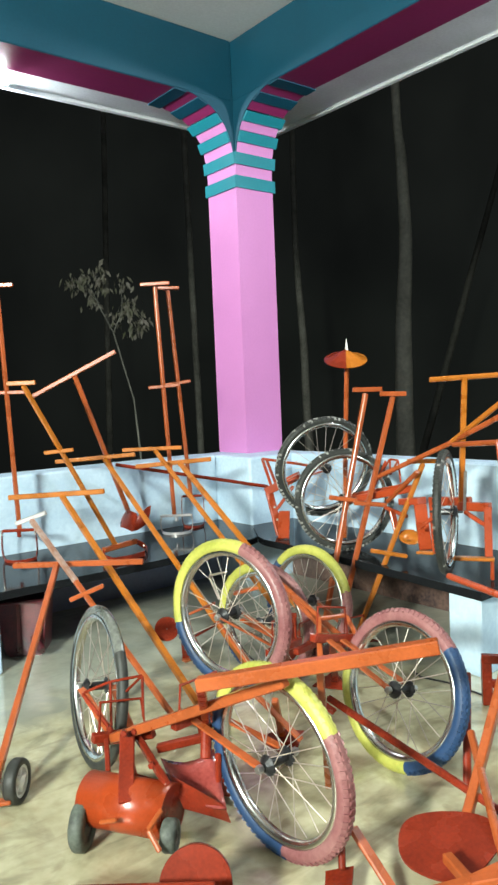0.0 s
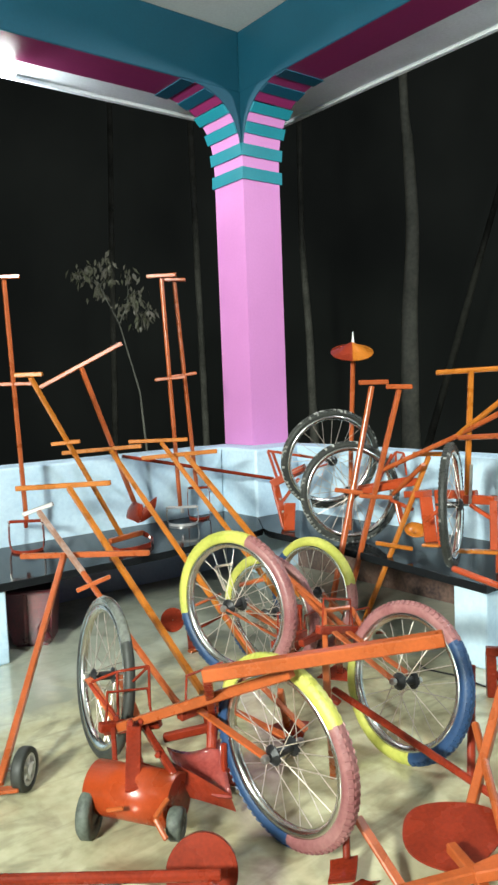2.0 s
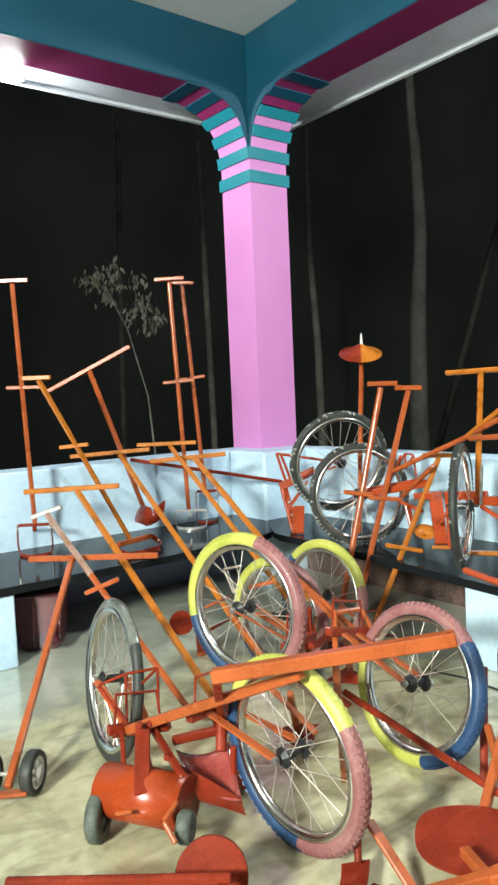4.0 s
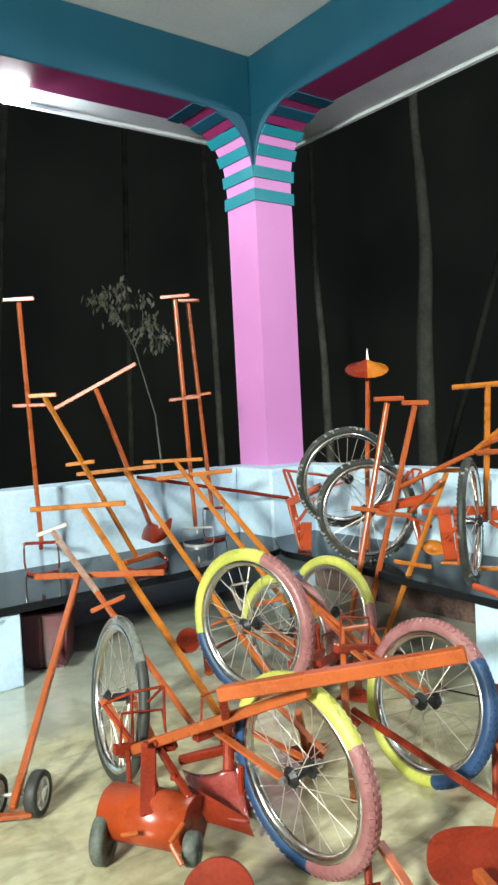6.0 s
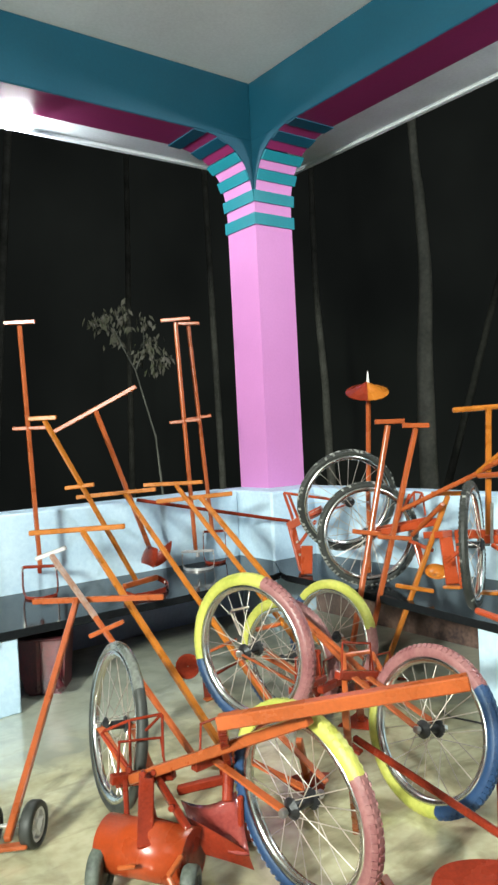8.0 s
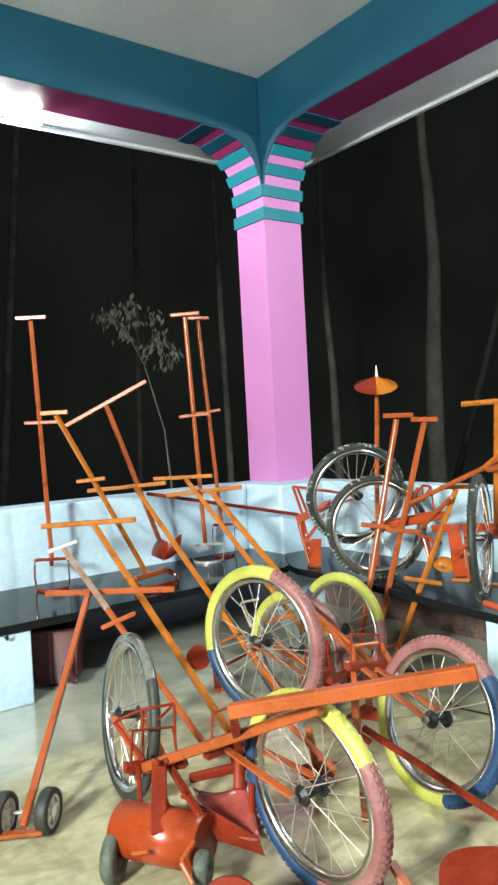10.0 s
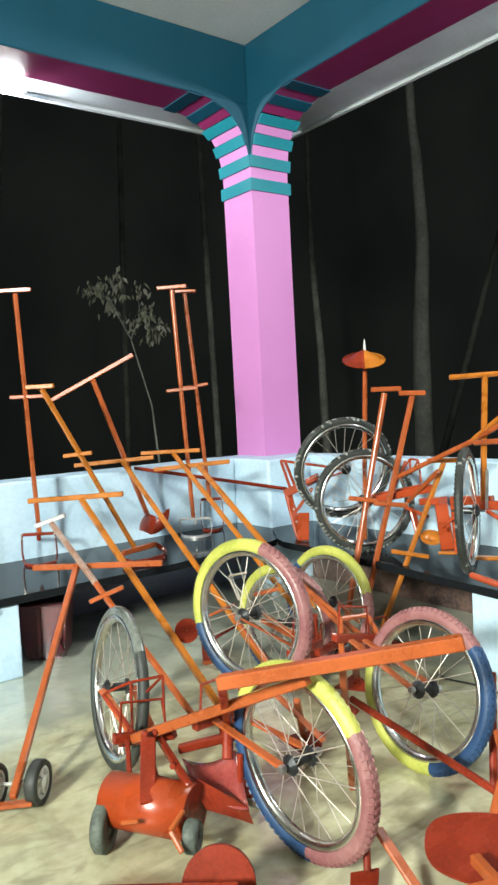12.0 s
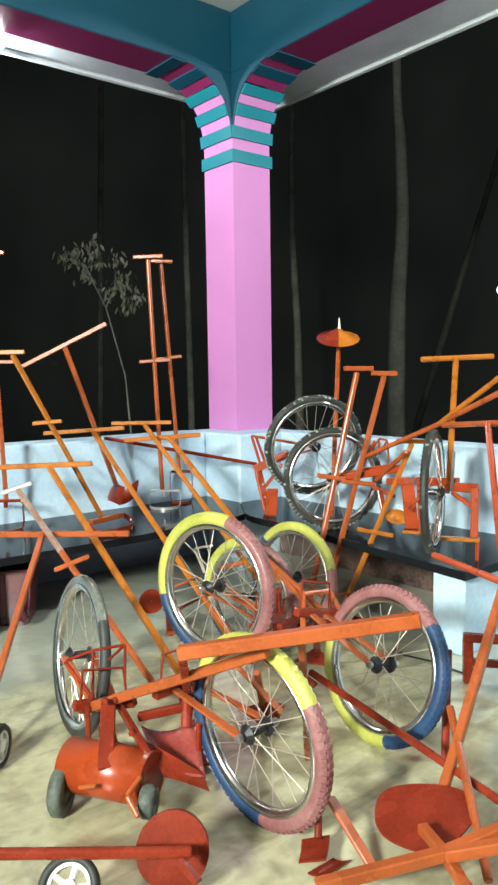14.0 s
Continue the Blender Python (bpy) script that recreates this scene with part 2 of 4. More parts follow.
def lathe(bm, profile, m=Matrix(), sides=48, arc=(0.0, 1.0), closed=True):
    """Turns a closed profile of (radius, height) round z; arc is the part of the turn."""
    full = arc == (0.0, 1.0)
    k = sides if full else sides + 1
    rows = []
    for i in range(k):
        a = 2 * math.pi * (arc[0] + (arc[1] - arc[0]) * i / sides)
        rows.append([bm.verts.new(m @ Vector((math.cos(a) * r, math.sin(a) * r, z))) for r, z in profile])
    n = len(profile)
    for i in range(k if full else k - 1):
        p, q = rows[i], rows[(i + 1) % k]
        for j in range(n if closed else n - 1):
            bm.faces.new((p[j], q[j], q[(j + 1) % n], p[(j + 1) % n]))
    if not full and closed:
        bm.faces.new(rows[0])
        bm.faces.new(rows[-1][::-1])
    return bm


# ---- the pavilion ----
W = 0.30            # pillar and beam width
Z_SEAT, Z_WALL, Z_CAP, Z_BEAM, Z_CEIL = 0.354, 0.764, 2.44, 2.96, 3.33
FAR_X, FAR_Y = -6.2, -6.6


def structure(name, bm, mat, label, category, smooth=False):
    return tagged(part(name, bm, mat, smooth=smooth), label, category, kind="structure")


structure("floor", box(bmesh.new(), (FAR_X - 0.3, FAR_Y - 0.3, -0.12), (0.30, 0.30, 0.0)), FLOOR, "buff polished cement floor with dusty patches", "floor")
structure("ceiling", box(bmesh.new(), (FAR_X - 0.3, FAR_Y - 0.3, Z_CEIL), (W, W, Z_CEIL + 0.15)), WHITE, "whitewashed flat concrete ceiling slab", "ceiling")
# parapets: inner faces set back behind the pillar's edge
structure("wall_north", box(bmesh.new(), (FAR_X - 0.3, 0.07, 0.0), (-0.2, W - 0.01, Z_WALL), 0.008), BLUE, "pale blue painted low parapet wall", "wall")
structure("wall_east", box(bmesh.new(), (0.13, FAR_Y - 0.3, 0.0), (W - 0.01, -0.27, Z_WALL), 0.008), BLUE, "pale blue painted low parapet wall", "wall")
structure("wall_west", box(bmesh.new(), (FAR_X - 0.3, FAR_Y - 0.3, 0.0), (FAR_X, 0.06, Z_WALL), 0.008), BLUE, "pale blue painted low parapet wall", "wall")
structure("wall_south", box(bmesh.new(), (FAR_X + 0.004, FAR_Y - 0.3, 0.0), (0.12, FAR_Y, Z_WALL), 0.008), BLUE, "pale blue painted low parapet wall", "wall")
structure("pedestal", box(bmesh.new(), (-0.196, -0.266, 0.0), (W, W, Z_WALL - 0.003), 0.012), BLUE, "pale blue plastered block under the pink pillar", "pedestal")


def beam(lo, hi):
    return box(bmesh.new(), lo, hi, 0.006)


structure("beam_north", beam((FAR_X - 0.3, 0.0, Z_BEAM), (0.0, W, Z_CEIL - 0.002)), [DEEP, MAROON], "deep teal roof beam with a maroon underside", "beam")
structure("beam_east", beam((0.0, FAR_Y - 0.3, Z_BEAM), (W, W, Z_CEIL - 0.002)), [DEEP, MAROON], "deep teal roof beam with a maroon underside", "beam")
structure("beam_west", beam((FAR_X - 0.3, FAR_Y, Z_BEAM), (FAR_X, -0.004, Z_CEIL - 0.002)), [DEEP, MAROON], "deep teal roof beam with a maroon underside", "beam")
structure("beam_south", beam((FAR_X - 0.3, FAR_Y - 0.3, Z_BEAM), (-0.004, FAR_Y - 0.004, Z_CEIL - 0.002)), [DEEP, MAROON], "deep teal roof beam with a maroon underside", "beam")
for b in ("beam_north", "beam_east", "beam_west", "beam_south"):
    for p in bpy.data.objects[b].data.polygons:
        if p.normal.z < -0.9:
            p.material_index = 1
EAVES = thing("eave_slab", "whitewashed concrete eave slab round the roof", "eave")
EAVES["kind"] = "structure"
part("eave_north", box(bmesh.new(), (FAR_X - 0.9, W + 0.002, 3.0), (0.68, 0.60, 3.07), 0.004), EAVE, EAVES)
part("eave_east", box(bmesh.new(), (W + 0.002, FAR_Y - 0.9, 3.0), (0.68, W - 0.002, 3.07), 0.004), EAVE, EAVES)
part("drip_lip", box(bmesh.new(), (FAR_X - 0.9, 0.565, 2.975), (0.68, 0.602, 2.999), 0.004), EAVE, EAVES)
part("drip_lip", box(bmesh.new(), (0.645, FAR_Y - 0.9, 2.975), (0.682, 0.563, 2.999), 0.004), EAVE, EAVES)

# pillar with a flared head of alternate pink and teal courses
PILLAR = thing("pillar", "square pink pillar with a flared teal-striped head", "pillar")
PILLAR["kind"] = "structure"
part("shaft", box(bmesh.new(), (0.0, 0.0, Z_WALL - 0.003), (W, W, Z_CAP)), PINK, PILLAR)
part("core", box(bmesh.new(), (0.002, 0.002, Z_CAP + 0.001), (W - 0.002, W - 0.002, Z_BEAM - 0.001)), DEEP, PILLAR)


def courses():
    """Each course steps further out along both beams; beyond the turn they lie under the beam."""
    k = 11
    for i in range(k):
        u0, u1 = i / k, (i + 1) / k
        a0, a1 = u0 * math.pi / 2, u1 * math.pi / 2
        # quarter-ellipse haunch: out along the beam, up to its underside
        reach, rise = 0.43, Z_BEAM - Z_CAP
        out0, up0 = reach * (1 - math.cos(a0)) ** 1.5, rise * math.sin(a0)
        out1, up1 = reach * (1 - math.cos(a1)) ** 1.5, rise * math.sin(a1)
        teal = i % 2 == 0
        grow = (0.014 if i < 7 else 0.007) if teal else 0.0
        nx, nz = math.cos((a0 + a1) / 2), -math.sin((a0 + a1) / 2)
        for axis in "xy":
            bm = bmesh.new()
            prof = [(0.004, up0), (-out0, up0), (-out1, up1), (0.004, up1)]
            if up1 - up0 < 0.03 or i > 6:
                prof = [(-out0, rise - 0.001), (-out0, up0), (-out1, up1), (-out1, rise - 0.001)]
            prof = [(p - (grow * nx if j in (1, 2) else 0), q + (grow * nz if j in (1, 2) else 0)) for j, (p, q) in enumerate(prof)]
            lo, hi = (-grow, W - 0.002 + grow) if i < 3 else (0.002, W - 0.002 + grow)
            rows = []
            for s in (lo, hi):
                rows.append([bm.verts.new(((p, s, Z_CAP + q) if axis == "x" else (s, p, Z_CAP + q))) for p, q in prof])
            bm.faces.new(rows[0])
            bm.faces.new(rows[1][::-1])
            for j in range(4):
                bm.faces.new((rows[0][j], rows[0][(j + 1) % 4], rows[1][(j + 1) % 4], rows[1][j]))
            # top courses take darker tones: shade on their downward faces put into colour
            part("course", bm, (DEEP if teal else MAROON) if i > 6 else TEAL if teal else PINK, PILLAR)


courses()


def spandrel(axis):
    """Plain plastered cheek that carries the beam's face down over the courses to a point."""
    bm = bmesh.new()
    reach, rise, k = 0.43, Z_BEAM - Z_CAP, 16
    a0 = 3 / 11 * math.pi / 2
    prof = [(0.0, rise * math.sin(a0))] + [(-reach * (1 - math.cos(a)) ** 1.5 - 0.003, rise * math.sin(a)) for a in [a0 + (math.pi / 2 - a0) * i / k for i in range(k + 1)]] + [(0.0, rise)]
    rows = [[bm.verts.new((p, s, Z_CAP + q) if axis == "x" else (s, p, Z_CAP + q)) for p, q in prof] for s in (-0.004, 0.003)]
    bm.faces.new(rows[0])
    bm.faces.new(rows[1][::-1])
    for j in range(len(prof)):
        h = (j + 1) % len(prof)
        bm.faces.new((rows[0][j], rows[0][h], rows[1][h], rows[1][j]))
    return part("spandrel", bm, DEEP, PILLAR)


spandrel("x")
spandrel("y")

# granite benches on pale blue piers
def bench(name, outline, piers, back):
    th = thing(name, "polished black granite bench slab on pale blue piers", "bench")
    bm = bmesh.new()
    lo = [bm.verts.new((x, y, Z_SEAT - 0.035)) for x, y in outline]
    f = bm.faces.new(lo)
    r = bmesh.ops.extrude_face_region(bm, geom=[f])
    bmesh.ops.translate(bm, verts=[v for v in r["geom"] if isinstance(v, bmesh.types.BMVert)], vec=(0, 0, 0.035))
    bmesh.ops.recalc_face_normals(bm, faces=bm.faces)
    bmesh.ops.bevel(bm, geom=list(bm.edges), offset=0.002, segments=1, affect="EDGES")
    part("slab", bm, GRANITE, th)
    for lo, hi in piers:
        part("pier", box(bmesh.new(), lo, hi, 0.006), BLUE, th)
    return th


bench("bench_north", [(-5.9, 0.068), (-0.198, 0.068), (-0.198, -0.270), (-0.40, -0.57), (-0.47, -0.60), (-1.1, -0.66), (-5.9, -0.69)],
      [((-2.35, -0.65, 0.0), (-1.88, 0.066, Z_SEAT - 0.036))], 0)
bench("bench_east", [(0.128, -0.272), (-0.196, -0.272), (-0.397, -0.572), (-0.43, -0.66), (-0.45, -1.2), (-0.55, -2.1), (0.128, -2.1)],
      [((-0.51, -2.07, 0.0), (0.126, -1.918, Z_SEAT - 0.036))], 0)

# added wall strips below the seats, coloured to stand in for the shade
structure("dado_north", box(bmesh.new(), (-1.878, 0.056, 0.001), (-0.2, 0.068, Z_SEAT - 0.037)), NAVYW, "blue wall strip with the under-bench shade in its colour", "dado")
structure("dado_east", box(bmesh.new(), (0.116, -1.914, 0.001), (0.128, -0.27, Z_SEAT - 0.037)), BROWNW, "brown wall strip with the under-bench shade in its colour", "dado")

# floodlight under the eave
def floodlight(at, to, stem):
    """A tilted rectangular lamp head on a short bracket."""
    th = thing("floodlight", "small bright floodlight fixed under the eave", "lamp")
    m = look(at, to)
    for name, lo, hi, mat in (("housing", (-0.10, -0.055, 0.004), (0.10, 0.055, 0.035), EAVE), ("lens", (-0.09, -0.048, -0.004), (0.09, 0.048, 0.003), LED)):
        bm = box(bmesh.new(), lo, hi, 0.003)
        bmesh.ops.transform(bm, matrix=m, verts=bm.verts)
        part(name, bm, mat, th)
    part("bracket", bar(bmesh.new(), Vector(at) + Vector((0, 0, 0.03)), stem, 0.02), EAVE, th)


floodlight((-1.39, 0.37, 2.945), (-2.2, -1.6, 1.6), (-1.39, 0.40, 2.999))
floodlight((0.50, -2.90, 2.935), (-1.0, -3.4, 1.2), (0.50, -2.90, 2.999))
TUBE = thing("ceiling_lamp", "plain tube lamp hung under the ceiling", "lamp")
part("housing", box(bmesh.new(), (-6.16, -4.4, 2.42), (-6.09, -3.6, 2.48), 0.006), WHITE, TUBE)
part("bracket", box(bmesh.new(), (-6.14, -4.02, 2.48), (-6.11, -3.98, 3.33)), WHITE, TUBE)

# unseen housing, added only to go with the fill light
BATTEN = thing("ceiling_lamp", "plain unseen batten housing added over the fill light", "lamp")
part("housing", box(bmesh.new(), (-3.6, -5.94, 2.86), (-2.4, -5.86, 2.92), 0.006), WHITE, BATTEN)
for x in (-3.4, -2.6):
    part("bracket", box(bmesh.new(), (x - 0.012, -5.912, 2.92), (x + 0.012, -5.888, 3.33)), WHITE, BATTEN)

# ---- outside: ground, trees, far lamp ----
def ground():
    bm = bmesh.new()
    bmesh.ops.create_grid(bm, x_segments=60, y_segments=60, size=1)
    for v in bm.verts:
        x, y = v.co.x, v.co.y
        v.co.x, v.co.y = math.copysign(abs(x) ** 3 * 400 + abs(x) * 8, x), math.copysign(abs(y) ** 3 * 400 + abs(y) * 8, y)
        far = math.hypot(v.co.x + 3, v.co.y + 3)
        v.co.z = -0.35 + 0.12 * noise.noise((v.co.x * 0.3, v.co.y * 0.3, 0)) - 0.085 * max(0, min(far, 40) - 7)
    return bm


structure("ground", ground(), EARTH, "dark bare earth round the pavilion at night", "ground", smooth=True)


def woods():
    """Woods all round, too far and dark to make out: a plain backdrop that glows faintly itself."""
    m = bpy.data.materials.new("glowing_night_woods")
    m.use_nodes = True
    n, l = m.node_tree.nodes, m.node_tree.links
    b = n["Principled BSDF"]
    b.inputs["Base Color"].default_value = (0.02, 0.025, 0.018, 1)
    b.inputs["Roughness"].default_value = 1.0
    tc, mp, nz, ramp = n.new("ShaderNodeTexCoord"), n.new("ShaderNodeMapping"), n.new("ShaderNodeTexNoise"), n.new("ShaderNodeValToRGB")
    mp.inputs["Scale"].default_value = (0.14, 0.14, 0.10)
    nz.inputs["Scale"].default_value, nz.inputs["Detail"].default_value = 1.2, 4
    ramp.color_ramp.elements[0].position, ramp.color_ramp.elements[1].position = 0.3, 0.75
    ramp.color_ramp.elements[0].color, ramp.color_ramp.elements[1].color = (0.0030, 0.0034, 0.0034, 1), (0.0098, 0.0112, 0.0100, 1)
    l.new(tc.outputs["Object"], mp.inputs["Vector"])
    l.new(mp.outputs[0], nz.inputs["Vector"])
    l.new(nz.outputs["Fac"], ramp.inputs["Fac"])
    # faint night tone comes from emission, no lamp reaches the backdrop
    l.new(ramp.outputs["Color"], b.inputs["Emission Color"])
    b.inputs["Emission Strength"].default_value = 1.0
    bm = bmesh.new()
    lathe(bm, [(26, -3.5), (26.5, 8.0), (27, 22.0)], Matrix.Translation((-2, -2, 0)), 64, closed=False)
    return structure("backdrop", bm, m, "dark woods far beyond the pavilion, a faintly glowing backdrop", "backdrop", smooth=True)


woods()


# ---- trees and the far lamp ----
def trunk(bm, points, r0, r1, sides=10):
    """A tapered, slightly crooked stem through the points."""
    rings, n = [], len(points)
    for i, p in enumerate(points):
        d = Vector(points[min(i + 1, n - 1)]) - Vector(points[max(i - 1, 0)])
        m = frame_of((0, 0, 0), d, (0, 1, 0))
        r = r0 + (r1 - r0) * i / (n - 1)
        rings.append([bm.verts.new(Vector(p) + m.to_3x3() @ Vector((math.cos(2 * math.pi * k / sides), math.sin(2 * math.pi * k / sides), 0)) * r * (1 + 0.12 * noise.noise((k, i * 0.7, r0 * 9)))) for k in range(sides)])
    for a, b in zip(rings, rings[1:]):
        for k in range(sides):
            bm.faces.new((a[k], a[(k + 1) % sides], b[(k + 1) % sides], b[k]))
    bm.faces.new(rings[0][::-1])
    bm.faces.new(rings[-1])
    return bm


def crooked(base, top, bend, n=9):
    b, t = Vector(base), Vector(top)
    return [b.lerp(t, i / n) + Vector((noise.noise((i * 0.45, bend, 1)), noise.noise((i * 0.45, bend, 7)), 0)) * bend * 0.35 * (i / n) for i in range(n + 1)]


def eased(points, k=4):
    """A smooth line through the points."""
    p = [Vector(q) for q in points]
    p = [p[0] * 2 - p[1]] + p + [p[-1] * 2 - p[-2]]
    out = []
    for a, b, c, d in zip(p, p[1:], p[2:], p[3:]):
        for i in range(k):
            t = i / k
            out.append(0.5 * (2 * b + (c - a) * t + (2 * a - 5 * b + 4 * c - d) * t * t + (3 * b - a - 3 * c + d) * t ** 3))
    return out + [p[-2]]


def leaf_cloud(bm, centres, count, spread, size, rng):
    """Small pointed leaves hanging at random round the given centres."""
    for _ in range(count):
        c = Vector(rng.choice(centres)) + Vector([rng.gauss(0, spread) for _ in range(3)])
        s = size * rng.uniform(0.6, 1.3)
        m = Matrix.Translation(c) @ Euler([rng.uniform(-0.7, 0.7), rng.uniform(-0.7, 0.7), rng.uniform(0, 6.3)]).to_matrix().to_4x4()
        pts = [(0, 0, 0), (0.22 * s, 0.05 * s, -0.45 * s), (0.05 * s, 0.0, -1.1 * s), (-0.2 * s, 0.05 * s, -0.5 * s)]
        bm.faces.new([bm.verts.new(m @ Vector(p)) for p in pts])
    return bm


def tree(label, base, top, r0, r1, bend, limbs=3, leaves=420, seed=1, leaf=DARKLEAF, size=0.16, bark=DIMBARK, via=()):
    th = thing("tree", label, "tree", "trees round the pavilion")
    rng = random.Random(seed)
    pts = eased((base, *via, top)) if via else crooked(base, top, bend)
    part("trunk", trunk(bmesh.new(), pts, r0, r1), bark, th, smooth=True)
    tips = []
    for i in range(limbs):
        a = pts[-1 - (i % 3)]
        e = a + Vector((rng.uniform(-1, 1), rng.uniform(-1, 1), rng.uniform(0.5, 1.2))) * (Vector(top) - Vector(base)).length * 0.22
        part("limb", trunk(bmesh.new(), [a, a.lerp(e, 0.5) + Vector((0, 0, 0.1)), e], r1 * 0.8, r1 * 0.25, 7), bark, th, smooth=True)
        tips += [a.lerp(e, 0.6), e]
    part("crown", leaf_cloud(bmesh.new(), tips, leaves, (Vector(top) - Vector(base)).length * 0.09, size, rng), leaf, th)
    return th


tree("tall pale-barked tree in the dark beyond the parapet", (7.92, 5.23, -1.6), (7.8, 5.4, 15.0), 0.20, 0.05, 0.5, 4, 500, 1, bark=BARK, via=((7.89, 5.26, 0.2), (7.91, 5.25, 2.2), (7.96, 5.19, 3.78), (7.93, 5.22, 5.3), (7.88, 5.28, 6.8)))
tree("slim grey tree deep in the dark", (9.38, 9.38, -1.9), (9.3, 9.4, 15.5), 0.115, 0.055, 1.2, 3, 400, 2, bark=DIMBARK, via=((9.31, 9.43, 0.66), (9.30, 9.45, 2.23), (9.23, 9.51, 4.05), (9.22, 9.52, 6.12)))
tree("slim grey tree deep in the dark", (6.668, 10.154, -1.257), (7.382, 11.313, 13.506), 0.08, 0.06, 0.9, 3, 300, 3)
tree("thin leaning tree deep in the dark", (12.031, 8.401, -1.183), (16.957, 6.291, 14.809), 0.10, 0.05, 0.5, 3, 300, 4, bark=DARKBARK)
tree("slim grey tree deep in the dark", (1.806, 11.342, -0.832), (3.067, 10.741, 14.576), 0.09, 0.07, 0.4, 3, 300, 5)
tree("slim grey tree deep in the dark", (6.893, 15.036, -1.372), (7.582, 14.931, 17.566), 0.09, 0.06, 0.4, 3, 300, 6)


def sapling():
    th = thing("sapling", "thin sapling with drooping pale dry leaves", "plant")
    foot, fork = Vector((1.602, 4.120, 0.450)), Vector((1.472, 4.402, 1.949))
    pts = [foot + Vector((0, 0, -1.3)), foot, foot.lerp(fork, 0.45) + Vector((0.06, -0.03, 0)), fork]
    part("stem", trunk(bmesh.new(), pts, 0.016, 0.009, 8), DARKBARK, th, smooth=True)
    rng = random.Random(8)
    tips = [Vector(p) for p in ((1.145, 4.742, 2.587), (1.285, 4.766, 2.650), (1.327, 4.476, 2.674), (1.431, 4.510, 2.582), (1.349, 4.686, 2.422), (1.606, 4.368, 2.579), (1.569, 4.228, 2.239), (1.688, 4.270, 2.319), (1.706, 4.100, 2.089), (1.689, 4.234, 2.013), (1.578, 4.471, 2.163))]
    limbs = [(Vector((1.371, 4.520, 2.257)), Vector((1.317, 4.588, 2.462))), (Vector((1.562, 4.356, 2.171)), Vector((1.597, 4.351, 2.375)))]
    for mid, end in limbs:
        part("limb", trunk(bmesh.new(), [fork, mid, end], 0.008, 0.004, 6), DARKBARK, th, smooth=True)
    for t in tips:
        mid, end = min(limbs, key=lambda b: (b[1] - t).length)
        a = mid.lerp(end, rng.uniform(0.2, 1.0))
        part("twig", trunk(bmesh.new(), [a, a.lerp(t, 0.6) + Vector((0, 0, 0.05)), t], 0.0028, 0.0014, 5), DARKBARK, th, smooth=True)
    part("crown", leaf_cloud(bmesh.new(), tips, 300, 0.055, 0.10, rng), LEAF, th)


sapling()

FARLAMP = thing("street_lamp", "distant bright lamp on a thin post", "street lamp")
part("post", tube(bmesh.new(), (18.2, 9.15, -2.2), (18.2, 9.15, 3.3), 0.04, 0.03), STEEL, FARLAMP)
part("head", tube(bmesh.new(), (18.017, 9.605, 3.708), (18.123, 9.498, 3.435), 0.07, 0.12, 12), FARLED, FARLAMP)


# ---- tools: wheels ----
def curved_sheet(bm, corners, bulge, thick=0.005, n=8, rounded=0.0):
    """A bent sheet over four corners, pushed out along its normal in the middle; its ends may be rounded."""
    a, b, c, d = [Vector(p) for p in corners]
    nrm = (b - a).cross(d - a).normalized()
    lay = []
    for off in (0, -thick):
        lay.append([[bm.verts.new(a.lerp(b, u / n).lerp(d.lerp(c, u / n), 0.5 + (v / n - 0.5) * math.sqrt(1 - rounded * (2 * u / n - 1) ** 2)) + nrm * (bulge * (1 - (2 * v / n - 1) ** 2) + off)) for v in range(n + 1)] for u in range(n + 1)])
    for k, g in enumerate(lay):
        for u in range(n):
            for v in range(n):
                q = (g[u][v], g[u + 1][v], g[u + 1][v + 1], g[u][v + 1])
                bm.faces.new(q if k == 0 else q[::-1])
    for u in range(n):
        for e in (0, n):
            bm.faces.new((lay[0][u][e], lay[0][u + 1][e], lay[1][u + 1][e], lay[1][u][e]))
            bm.faces.new((lay[0][e][u], lay[0][e][u + 1], lay[1][e][u + 1], lay[1][e][u]))
    return bm


def plate(parent, name, at, normal, radius, mat, sides=18, arc=(0.0, 1.0), thick=0.005):
    """A flat round plate, or a sector of one."""
    m = frame_of(at, Vector(at) + Vector(normal))
    return part(name, lathe(bmesh.new(), [(0.002, 0), (radius, 0), (radius + 0.001, thick / 2), (radius, thick), (0.002, thick)], m, sides, arc), mat, parent)


def leaf_disc(at, normal, radius, tip, thick=0.005, sides=40):
    """A flat disc whose outline runs out to a blunt point on one side."""
    m = frame_of(at, Vector(at) + Vector(normal))
    t = m.to_3x3().inverted() @ Vector(tip)
    a0 = math.atan2(t.y, t.x)
    bm, rows = bmesh.new(), []
    for z in (0.0, thick):
        row = []
        for i in range(sides):
            a = 2 * math.pi * i / sides
            q = radius * (0.97 + 0.42 * max(0.0, math.cos(a - a0)) ** 7 + 0.02 * math.cos(5 * a))
            row.append(bm.verts.new(m @ Vector((math.cos(a) * q, math.sin(a) * q, z))))
        rows.append(row)
    bm.faces.new(rows[0][::-1])
    bm.faces.new(rows[1])
    for i in range(sides):
        j = (i + 1) % sides
        bm.faces.new((rows[0][i], rows[0][j], rows[1][j], rows[1][i]))
    return bm


TYRES = {"motley": (YELLOW, NAVY, ROSE), "black": (RUBBER, RUBBER, RUBBER, KNOB), "grey": (RUBBER, GREYR, RUBBER)}


